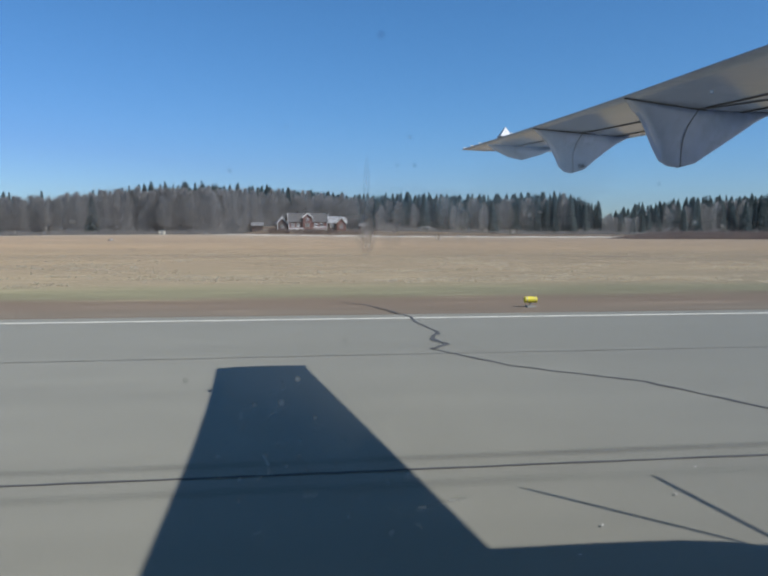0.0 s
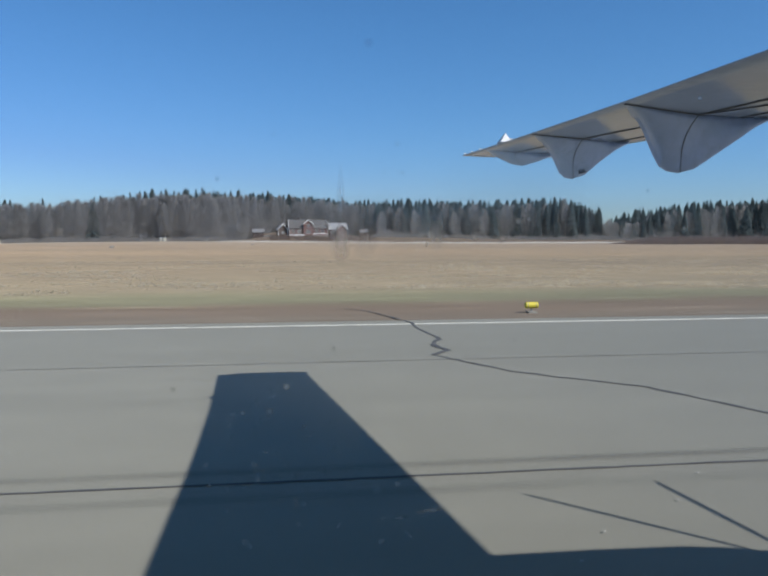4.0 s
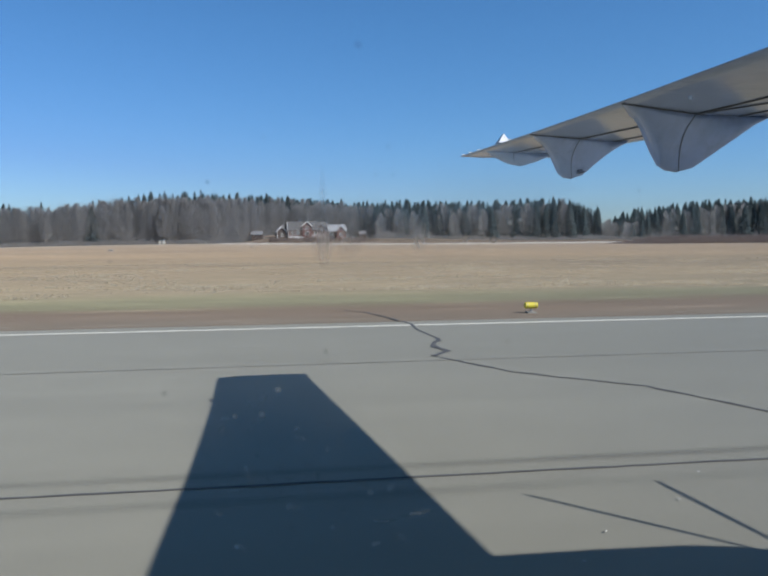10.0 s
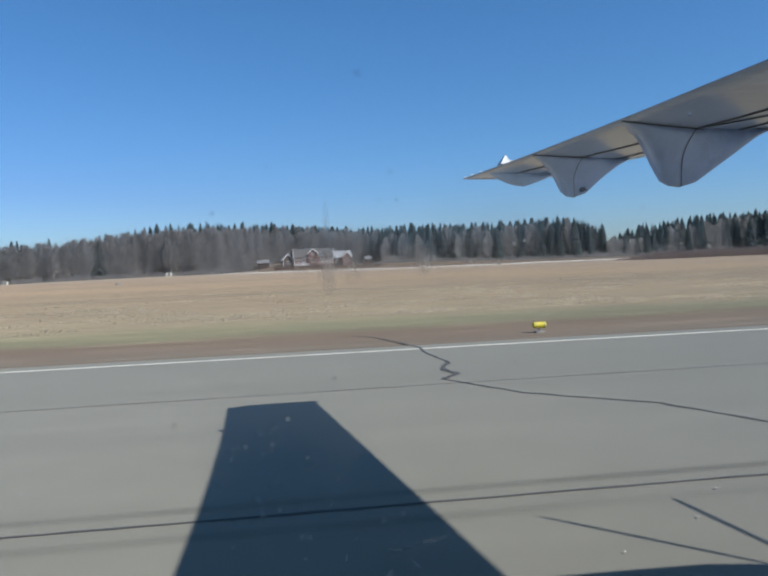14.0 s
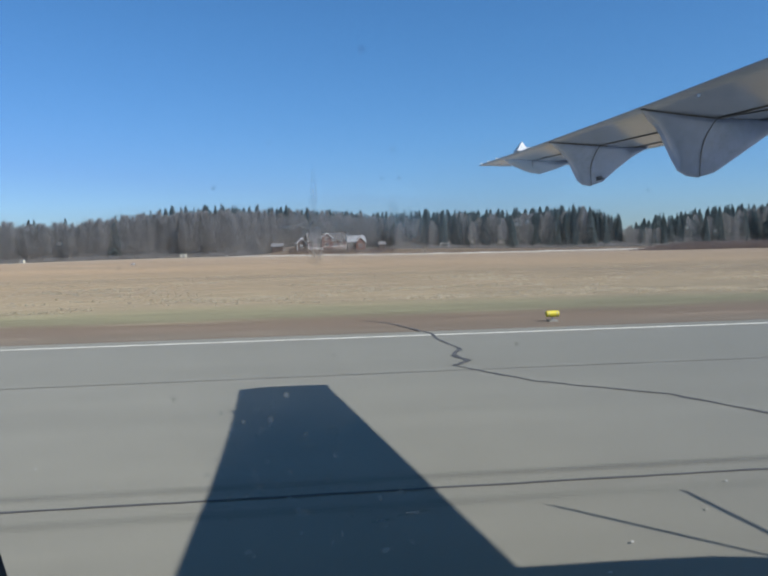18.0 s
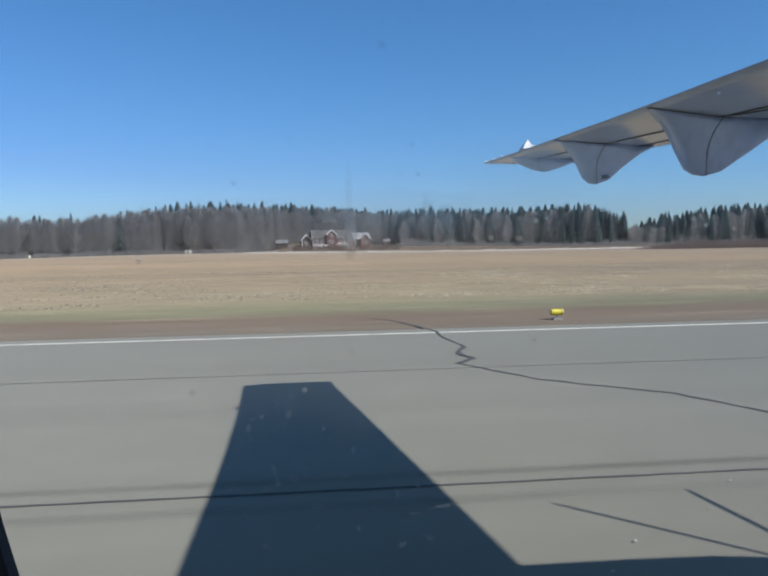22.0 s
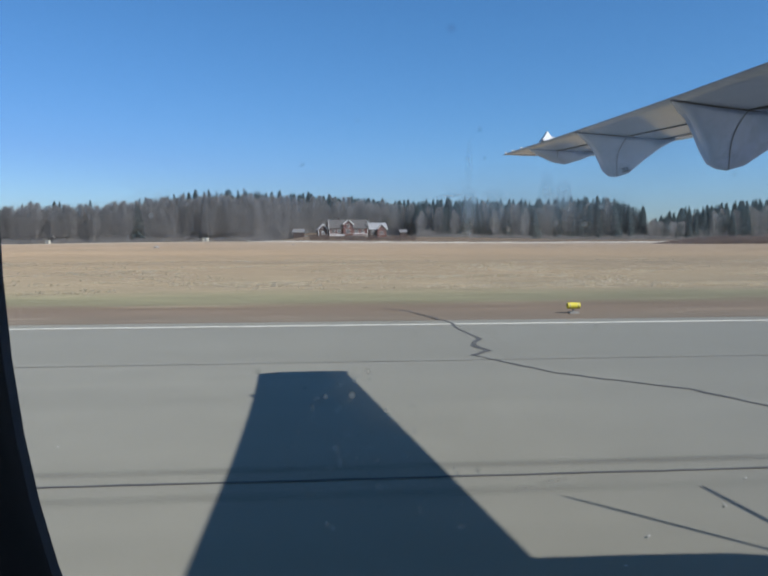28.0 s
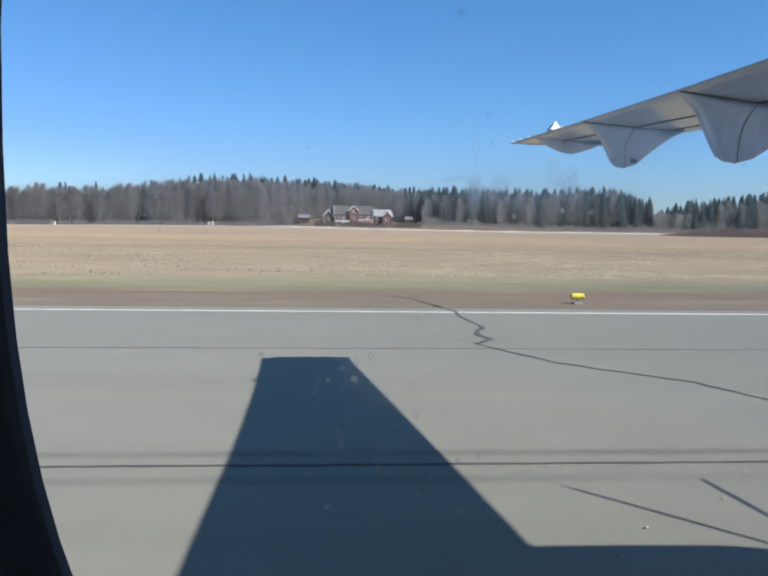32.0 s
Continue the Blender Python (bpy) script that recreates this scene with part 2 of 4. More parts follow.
ASPHALT, FIELD, PAINT, GLASS = runway_mat(), field_mat(), paint_mat(), glass_mat()
RUBBER = stain_mat("tyre_rubber", (0.035, 0.034, 0.034), 0.24, 1.1, (0.12, 1.5, 1))
FAINT_RUBBER = stain_mat("faint_tyre_rubber", (0.05, 0.05, 0.048), 0.17, 1.1, (0.12, 1.5, 1))
SEALANT = surface("crack_sealant", (0.070, 0.070, 0.072), (0.110, 0.109, 0.110), 1.5, 0.75, 20, relief=0.2, space="Object")
SEAL_THIN = surface("joint_sealant", (0.10, 0.098, 0.092), (0.15, 0.146, 0.136), 0.8, 0.8, 14, relief=0.1)
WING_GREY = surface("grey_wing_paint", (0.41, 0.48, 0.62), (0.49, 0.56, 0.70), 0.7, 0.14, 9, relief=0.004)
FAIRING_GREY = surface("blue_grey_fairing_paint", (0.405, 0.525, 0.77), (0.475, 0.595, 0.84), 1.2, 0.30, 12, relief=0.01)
WHITE_PAINT = surface("white_aircraft_paint", (0.74, 0.74, 0.73), (0.82, 0.82, 0.81), 0.8, 0.35, 10, relief=0.02)
GAP_DARK = surface("dark_seal", (0.105, 0.108, 0.12), (0.145, 0.148, 0.16), 2.0, 0.6, 20, relief=0.0)
SOOT = surface("oily_grime", (0.13, 0.14, 0.15), (0.20, 0.21, 0.22), 8.0, 0.6, 40, relief=0.0)
BLADE = surface("black_propeller", (0.03, 0.03, 0.032), (0.05, 0.05, 0.052), 2.0, 0.5, 20, relief=0.02)
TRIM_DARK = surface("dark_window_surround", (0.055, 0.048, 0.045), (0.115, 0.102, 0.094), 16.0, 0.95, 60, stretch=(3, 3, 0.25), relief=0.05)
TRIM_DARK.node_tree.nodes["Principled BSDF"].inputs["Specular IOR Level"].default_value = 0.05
BARK = surface("grey_bark", (0.20, 0.185, 0.175), (0.34, 0.32, 0.30), 1.2, 0.9, 8, relief=0.3, vary=0.5)
BIRCH = surface("pale_birch_bark", (0.30, 0.26, 0.21), (0.55, 0.50, 0.42), 0.8, 0.85, 5, relief=0.2, vary=0.4)
TWIGS = surface("bare_twigs", (0.375, 0.368, 0.366), (0.462, 0.454, 0.450), 0.25, 0.95, 3, relief=0.0, vary=0.3)
BRUSH = surface("brown_brush", (0.225, 0.172, 0.158), (0.300, 0.238, 0.218), 0.08, 0.95, 2, relief=0.0, space="Position")
NEEDLES = surface("spruce_needles", (0.092, 0.130, 0.138), (0.124, 0.168, 0.176), 0.5, 0.95, 5, relief=0.0, vary=0.3)
STRAW = surface("dry_straw", (0.57, 0.485, 0.35), (0.73, 0.635, 0.48), 0.15, 0.95, 2, relief=0.0, space="Position")
RED_WOOD = surface("falu_red_boards", (0.120, 0.050, 0.044), (0.165, 0.074, 0.064), 0.5, 0.85, 6, stretch=(4, 4, 0.4), relief=0.2)
DARK_WOOD = surface("dark_brown_boards", (0.060, 0.042, 0.038), (0.095, 0.066, 0.058), 0.5, 0.85, 6, stretch=(4, 4, 0.4), relief=0.2)
TILE = surface("grey_brown_roof_tiles", (0.085, 0.082, 0.084), (0.120, 0.116, 0.118), 0.6, 0.75, 4, relief=0.3)
TIN = surface("pale_tin_roof", (0.30, 0.31, 0.33), (0.42, 0.43, 0.45), 0.5, 0.40, 6, relief=0.1)
TRIM_WHITE = surface("white_trim", (0.70, 0.70, 0.68), (0.80, 0.80, 0.78), 2.0, 0.6, 20, relief=0.05)
PANE_DARK = surface("dark_window_glass", (0.02, 0.024, 0.03), (0.04, 0.045, 0.055), 1.0, 0.12, 8, relief=0.0)
YELLOW = surface("yellow_marker_paint", (0.62, 0.52, 0.03), (0.78, 0.66, 0.06), 6.0, 0.5, 40, relief=0.05)
CREAM = surface("cream_marker_paint", (0.62, 0.58, 0.46), (0.74, 0.70, 0.58), 6.0, 0.5, 40, relief=0.05)
STEEL = surface("galvanised_steel", (0.28, 0.28, 0.28), (0.40, 0.40, 0.40), 8.0, 0.5, 50, metal=0.7, relief=0.05)
CONCRETE = surface("concrete_pad", (0.24, 0.23, 0.21), (0.33, 0.32, 0.29), 4.0, 0.9, 40, relief=0.2)
CHIP = surface("pale_stone_chip", (0.55, 0.54, 0.50), (0.75, 0.74, 0.70), 20.0, 0.8, 60, relief=0.0, vary=0.5)
PALE_GRAVEL = surface("pale_gravel", (0.44, 0.41, 0.37), (0.58, 0.55, 0.50), 0.5, 0.95, 6, relief=0.2, space="Position")
SHED_ROOF = surface("weathered_grey_roof", (0.17, 0.17, 0.18), (0.25, 0.25, 0.26), 0.6, 0.7, 6, relief=0.2)
LIP = surface("dull_metal_lip", (0.16, 0.16, 0.18), (0.22, 0.22, 0.25), 8.0, 0.7, 50, relief=0.05)
STONE = surface("grey_field_stone", (0.22, 0.21, 0.20), (0.40, 0.39, 0.37), 1.5, 0.9, 12, relief=0.3)


def see_through(m, share):
    """Fine stuff that the light passes as well as strikes."""
    nt = m.node_tree
    b, out = nt.nodes["Principled BSDF"], nt.nodes["Material Output"]
    tl, mx = nt.nodes.new("ShaderNodeBsdfTranslucent"), nt.nodes.new("ShaderNodeMixShader")
    nt.links.new(b.inputs["Base Color"].links[0].from_socket, tl.inputs["Color"])
    mx.inputs[0].default_value = share
    nt.links.new(b.outputs[0], mx.inputs[1])
    nt.links.new(tl.outputs[0], mx.inputs[2])
    nt.links.new(mx.outputs[0], out.inputs["Surface"])


for m in (TWIGS, NEEDLES, BRUSH, STRAW):
    see_through(m, 0.58)


# ---- building helpers ----
def part(name, bm, material, parent=None, label=""):
    me = bpy.data.meshes.new(name)
    bm.to_mesh(me)
    bm.free()
    me.materials.append(material)
    ob = new(name, me)
    if parent:
        ob.parent = parent
    if label:
        ob["label"] = label
    return ob


def raw(name, verts, faces, material, parent=None, smooth=False):
    me = bpy.data.meshes.new(name)
    me.from_pydata([tuple(v) for v in verts], [], [tuple(f) for f in faces])
    if smooth:
        me.polygons.foreach_set("use_smooth", [True] * len(me.polygons))
    me.materials.append(material)
    ob = new(name, me)
    if parent:
        ob.parent = parent
    return ob


def thing(name, label, category, group="", kind="", at=(0, 0, 0), turn=0):
    ob = new(name)
    ob.matrix_world = pose(*at, 0, 0, turn)
    return tagged(ob, label, category, group, kind)


def box(bm, x0, x1, y0, y1, z0, z1, bevel=0.0):
    r = bmesh.ops.create_cube(bm, size=1.0)
    vs = r["verts"]
    for v in vs:
        v.co = Vector(((x0 + x1) / 2 + v.co.x * (x1 - x0), (y0 + y1) / 2 + v.co.y * (y1 - y0), (z0 + z1) / 2 + v.co.z * (z1 - z0)))
    if bevel:
        es = list({e for v in vs for e in v.link_edges})
        bmesh.ops.bevel(bm, geom=es, offset=bevel, segments=2, profile=0.5, affect="EDGES")
    return bm


def block(name, x0, x1, y0, y1, z0, z1, material, parent, bevel=0.0, label=""):
    return part(name, box(bmesh.new(), x0, x1, y0, y1, z0, z1, bevel), material, parent, label)


def loft(bm, rings, close=True):
    """Skin over rings of equal length; caps at both ends."""
    rows = [[bm.verts.new(p) for p in r] for r in rings]
    n = len(rows[0])
    for a, b in zip(rows, rows[1:]):
        for i in range(n):
            bm.faces.new((a[i], a[(i + 1) % n], b[(i + 1) % n], b[i]))
    if close:
        bm.faces.new(rows[0][::-1])
        bm.faces.new(rows[-1])
    bmesh.ops.recalc_face_normals(bm, faces=bm.faces)
    return bm


def step(a, b, x):
    t = min(1.0, max(0.0, (x - a) / (b - a)))
    return t * t * (3 - 2 * t)


# ---- the ground ----
def land(x, y):
    """Height of the ground: flat by the runway, a low rise behind the field, a wooded hill beyond."""
    z = 0.95 * step(90, 290, y) * math.exp(-((x + 45) / 65) ** 2)
    z += 2.3 * step(295, 303, y) * step(-26, -8, x) * (1 - 0.5 * step(40, 120, x)) * (1 - step(140, 200, x))
    z += 6.0 * step(312, 400, y) * math.exp(-((x + 40) / 70) ** 2)
    if y > 24:
        z += 0.10 * step(30, 45, y) * noise.noise((x * 0.05, y * 0.07, 0.3))
    return z


def make_ground():
    xs = [-2600, -1700, -1100, -750, -520] + [-400 + 10 * i for i in range(81)] + [520, 750, 1100, 1700, 2600]
    ys = [-900, -400, -150, -60, -30, 0, 15, 22.8] + [26 + 3 * i for i in range(12)] + [64 + 8 * i for i in range(28)]
    ys += [288, 292, 296, 300, 304, 308, 312, 318, 326, 336, 350, 370, 400, 440, 500, 650, 900, 1400, 2200, 3600]
    verts = [(x, y, land(x, y) - (0.03 if y < 22.9 else 0.0)) for y in ys for x in xs]
    w = len(xs)
    faces = [(j * w + i, j * w + i + 1, (j + 1) * w + i + 1, (j + 1) * w + i) for j in range(len(ys) - 1) for i in range(w - 1)]
    ob = raw("ground", verts, faces, FIELD, smooth=True)
    tagged(ob, "airfield ground of brown gravel, a green strip and dead straw-coloured grass", "ground", kind="structure")


make_ground()

LANES = (-29.6, -22.0, -14.6, -7.1, 0.4, 7.88, 15.42, 22.9)


def make_runway():
    runway = thing("runway", "weathered grey asphalt runway with sealed joints between paving lanes", "runway", kind="structure")
    for a, b in zip(LANES, LANES[1:]):
        block("paving_lane", -420, 420, a + 0.004, b - 0.004, -0.12, 0.0, ASPHALT, runway)
    return runway


RUNWAY = make_runway()


def strip(name, pts, width, material, parent, z=0.005, seed=1, rough=0.25, label=""):
    """A flat ribbon along a line on the ground, with a ragged width."""
    rnd = random.Random(seed)
    fine = []
    for (x0, y0), (x1, y1) in zip(pts, pts[1:]):
        n = max(1, int(math.hypot(x1 - x0, y1 - y0) / 0.22))
        for i in range(n):
            t = i / n
            fine.append((x0 + (x1 - x0) * t, y0 + (y1 - y0) * t))
    fine.append(pts[-1])
    if len(fine) > 2000:
        fine = fine[::8] + [fine[-1]]
    verts, faces = [], []
    for i, (x, y) in enumerate(fine):
        a, b = fine[max(0, i - 1)], fine[min(len(fine) - 1, i + 1)]
        d = Vector((b[0] - a[0], b[1] - a[1])).normalized()
        jit = width * rough
        x, y = x + rnd.uniform(-jit, jit), y + rnd.uniform(-jit, jit)
        w = width * (0.5 + rnd.uniform(-rough, rough) * 0.6)
        verts += [(x - d.y * w, y + d.x * w, z), (x + d.y * w, y - d.x * w, z)]
        if i:
            k = 2 * i
            faces.append((k - 2, k - 1, k + 1, k))
    ob = raw(name, verts, faces, material, parent)
    if label:
        ob["label"] = label
    return ob


def flat(name, x0, x1, y0, y1, z, material, parent, label=""):
    ob = raw(name, [(x0, y0, z), (x1, y0, z), (x1, y1, z), (x0, y1, z)], [(0, 1, 2, 3)], material, parent)
    if label:
        ob["label"] = label
    return ob


def make_markings():
    block("edge_line", -420, 420, 21.88, 22.06, -0.002, 0.004, PAINT, RUNWAY, label="worn white runway edge line")
    for i in range(-8, 9):
        block("centreline_dash", i * 50 + 12, i * 50 + 42, -1.4, -0.95, -0.002, 0.004, PAINT, RUNWAY, label="worn white centreline dash")
    # touchdown zone blocks: a border of paint filled with lengthwise stripes
    for x in (23.5, -102.0):
        for y0, y1 in ((8.55, 10.45), (12.5, 14.45)):
            n = 6
            for k in range(n):
                c = y0 + 0.11 + (y1 - y0 - 0.22) * k / (n - 1)
                block("touchdown_stripe", x + 0.55, x + 22.5, c - 0.11, c + 0.11, -0.002, 0.004, PAINT, RUNWAY)
            block("touchdown_end_bar", x, x + 0.55, y0, y1, -0.002, 0.004, PAINT, RUNWAY)


make_markings()


def make_cracks():
    strip("lane_joint", [(-420, 15.42), (-9.5, 15.40)], 0.05, SEAL_THIN, RUNWAY, 0.005, 3, 0.2)
    strip("lane_joint", [(-9.2, 15.40), (4.0, 15.46), (60, 15.43)], 0.05, SEAL_THIN, RUNWAY, 0.005, 4, 0.2)
    strip("lane_joint", [(15.6, 14.72), (70, 14.78)], 0.06, SEAL_THIN, RUNWAY, 0.006, 5, 0.2)
    strip("lane_joint", [(-90, 7.88), (-20, 7.90), (8, 7.88), (90, 7.88)], 0.055, SEALANT, RUNWAY, 0.007, 6, 0.15, "dark sealed joint between paving lanes")
    main = [(2.0, 27.0), (2.78, 25.9), (3.5, 23.4), (3.75, 22.3), (3.72, 20.6), (3.95, 18.9), (3.55, 17.6), (3.72, 16.7), (3.22, 16.1),
            (3.75, 15.1), (4.45, 13.85), (5.2, 13.15), (6.4, 12.1), (6.85, 11.1), (7.2, 10.3), (7.7, 9.4), (8.2, 7.6), (8.3, 5.0), (9.0, 1.0)]
    strip("sealed_crack", main, 0.085, SEALANT, RUNWAY, 0.008, 7, 0.28, "wandering dark bitumen crack repair")
    strip("sealed_crack", [(3.95, 18.9), (3.55, 17.6), (3.72, 16.7), (3.22, 16.1)], 0.15, SEALANT, RUNWAY, 0.011, 8, 0.3)
    strip("sealed_crack", [(-31, 22.4), (-30, 18.8), (-30.6, 16.4), (-28.4, 13.8), (-28.9, 11.2), (-27.2, 8.1), (-27.6, 3.0)], 0.15, SEALANT, RUNWAY, 0.008, 9, 0.28)
    strip("sealed_crack", [(52, 22.4), (53, 19.0), (51.5, 16.2), (54, 12.1), (55, 8.0), (58, 3.0)], 0.15, SEALANT, RUNWAY, 0.008, 10, 0.28)
    # cracks further along, each wandering its own way from the edge line inwards
    for k, (x, far, wide, slant) in enumerate(((-292, 3, 0.17, 0.1), (-270, 12, 0.10, 0.8), (-252, 7, 0.14, -0.2), (-186, 6, 0.16, -0.3), (-174, 13, 0.08, 0.5), (-147, 5, 0.11, 1.0), (-122, 12, 0.11, -0.6),
                                               (-112, 15, 0.10, 0.5), (-82, 3, 0.15, 0.6), (44, 6, 0.13, 0.5), (63, 14, 0.12, 0.2), (72, 9, 0.15, -0.3), (84, 12, 0.10, 1.2))):
        rnd = random.Random(200 + k)
        pts, px, py = [], x, 22.3
        while py > far:
            pts.append((px, py))
            px, py = px + slant * 1.4 + rnd.uniform(-0.8, 0.8), py - rnd.uniform(0.7, 1.8)
        strip("sealed_crack", pts, wide, SEALANT, RUNWAY, 0.008 + 0.0003 * k, 300 + k, 0.28)
    for k in range(14):
        rnd = random.Random(400 + k)
        y = rnd.uniform(2.5, 14.0)
        flat("tyre_track", 58 + rnd.uniform(0, 20), 84 + rnd.uniform(0, 30), y, y + rnd.uniform(0.15, 0.4), 0.019 + 0.0004 * k, RUBBER, RUNWAY, "dark tyre rubber streak")
    for y, w, mt in ((8.26, 0.30, RUBBER), (7.38, 0.34, FAINT_RUBBER), (-2.6, 0.7, RUBBER), (-4.4, 0.6, RUBBER), (2.4, 0.7, RUBBER)):
        flat("tyre_track", -60, 70, y - w / 2, y + w / 2, 0.0135 + 0.0002 * y, mt, RUNWAY, "faint dark tyre rubber streak")


make_cracks()


# ---- the aircraft, parked over its own shadow ----
def under(y):
    """Height of the wing's flat underside at y metres out from the window."""
    return 4.067 - 0.03 * (11.6 - y)


def trailing(y):
    for a, b, p, q in ((-2, 3, 2.67, 2.77), (3, 4.6, 2.77, 2.805), (4.6, 6, 2.805, 2.845), (6, 9, 2.845, 2.84), (9, 12, 2.84, 2.76)):
        if y <= b:
            return p + (q - p) * (y - a) / (b - a)
    return 2.76


def leading(y):
    return 5.85 - 0.147 * (y - 3.0)


def wing_ring(y, n=14):
    te, le, z = trailing(y), leading(y), under(y)
    c = le - te
    low, top = [], []
    for i in range(n + 1):
        u = i / n
        x = te + c * u
        nose = math.sqrt(max(0.0, 1 - ((u - 0.62) / 0.38) ** 2)) if u > 0.62 else 1.0
        low.append((x, y, z + (0.05 * c * (1 - nose)) + 0.012 * c * (1 - step(0, 0.12, u)) * 0.2))
        top.append((x, y, z + 0.012 + 0.115 * c * nose * (step(-0.1, 0.62, u)) ** 1.2))
    return low + top[-2:0:-1] + [(te, y, z + 0.012)]


def make_wing(aircraft):
    bm = bmesh.new()
    ys = [-1.1, 0.6, 2.0, 3.2, 4.4, 5.6, 6.8, 8.0, 9.2, 10.2, 10.9, 11.3]
    rings = [wing_ring(y) for y in ys]
    tip = []
    for x, y, z in wing_ring(11.5):
        tip.append((x - (0.02 if x > 3.8 else 0.0), 11.62 if x > 3.05 else 11.53, under(11.5) + (z - under(11.5)) * 0.35))
    rings.append(tip)
    loft(bm, rings)
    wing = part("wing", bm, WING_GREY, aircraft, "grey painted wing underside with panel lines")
    for f in wing.data.polygons:
        f.use_smooth = len(f.vertices) == 4
    # gap between the flap and the fixed wing
    def gap(name, pts, w):
        verts, faces = [], []
        for i, (x, y) in enumerate(pts):
            z = under(y) - 0.010
            verts += [(x - w / 2, y, z), (x + w / 2, y, z), (x + w / 2, y, z + 0.009), (x - w / 2, y, z + 0.009)]
            if i:
                k = 4 * i
                for a, b in ((0, 1), (1, 2), (2, 3), (3, 0)):
                    faces.append((k - 4 + a, k - 4 + b, k + b, k + a))
        raw(name, verts, faces, GAP_DARK, wing)
    gap("flap_gap", [(3.98, 0.5), (3.95, 4.0), (3.91, 5.84), (3.87, 6.45), (3.79, 7.51), (3.65, 8.67)], 0.026)
    gap("aileron_gap", [(3.64, 8.75), (3.42, 10.6), (3.40, 11.1)], 0.025)
    gap("panel_line", [(4.62, 3.0), (4.30, 8.2), (4.05, 11.0)], 0.012)
    # small white static wick bracket on the trailing edge near the tip
    bm = bmesh.new()
    y, t = 9.52, trailing(9.52)
    z = under(y) + 0.02
    loft(bm, [[(t - 0.02, y - 0.10, z), (t + 0.14, y - 0.10, z), (t + 0.07, y - 0.03, z + 0.13)],
              [(t - 0.02, y + 0.10, z), (t + 0.14, y + 0.10, z), (t + 0.07, y + 0.03, z + 0.13)]])
    part("aileron_bracket", bm, WHITE_PAINT, wing, "small white bracket on the trailing edge")
    for y in (9.05, 10.45, 10.9, 11.3):
        t = trailing(y)
        bm = bmesh.new()
        box(bm, t - 0.02, t + 0.02, y - 0.008, y + 0.008, under(y) + 0.012, under(y) + 0.026)
        part("static_wick", bm, WHITE_PAINT, wing)
    # seams round the swinging flap sections that carry the pods
    gap("pod_seam", [(2.87, 5.93), (3.87, 6.45), (4.47, 6.68)], 0.020)
    gap("pod_seam", [(2.86, 8.28), (3.65, 8.67), (4.25, 9.08)], 0.022)
    gap("spar_line", [(3.87, 6.45), (4.35, 5.2), (4.45, 3.0)], 0.016)
    return wing


def along(line, u):
    """The point at share u of a bent line, whose corners lie at even shares."""
    k = min(len(line) - 2, int(u * (len(line) - 1)))
    return Vector(line[k]).lerp(Vector(line[k + 1]), u * (len(line) - 1) - k)


def make_fairing(wing, y, joint, keel, seam):
    """A boat-shaped pod under the flap hinge: its sides run from the joint with the wing down to the keel and meet the flap's trailing edge behind."""
    def ring(u, grow=0.0):
        j, k = along(joint, u), along(keel, u)
        top, low = Vector((j.x, j.y, under(j.y) + 0.004)), Vector((k.x, y - 0.035, k.y))
        belly = (top + low) / 2 + Vector((0, -0.05, -0.02))
        side = [top * (1 - t) ** 2 + belly * 2 * t * (1 - t) + low * t * t for t in (i / 9 for i in range(10))]
        side = [Vector((p.x, p.y - grow, p.z - grow * 0.6)) for p in side] + [Vector((k.x, y - 0.015, k.y - 0.009 - grow)), Vector((k.x, y + 0.015, k.y - 0.009 - grow))]
        return [tuple(p) for p in side] + [(k.x, y + 0.035 + 0.08 * t, k.y + (under(y) + 0.004 - k.y) * t) for t in (0.0, 0.3, 0.65, 1.0)]

    n = 40
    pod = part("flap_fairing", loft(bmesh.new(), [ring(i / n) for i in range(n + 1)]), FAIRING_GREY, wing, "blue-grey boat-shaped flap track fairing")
    for f in pod.data.polygons:
        f.use_smooth = len(f.vertices) == 4
    # seam between the fixed nose and the tail that swings with the flap
    wide, m = 0.003, len(ring(seam))
    bow = [-0.055 * math.sin(math.pi * min(1.0, i / 9)) for i in range(m)]
    a = [ring(seam + bow[i] - wide, 0.004)[i] for i in range(m)]
    b = [ring(seam + bow[i] + wide, 0.004)[i] for i in range(m)]
    raw("fairing_seam", a + b, [(k, k + 1, k + len(a) + 1, k + len(a)) for k in range(len(a) - 1)], GAP_DARK, wing)
    return pod


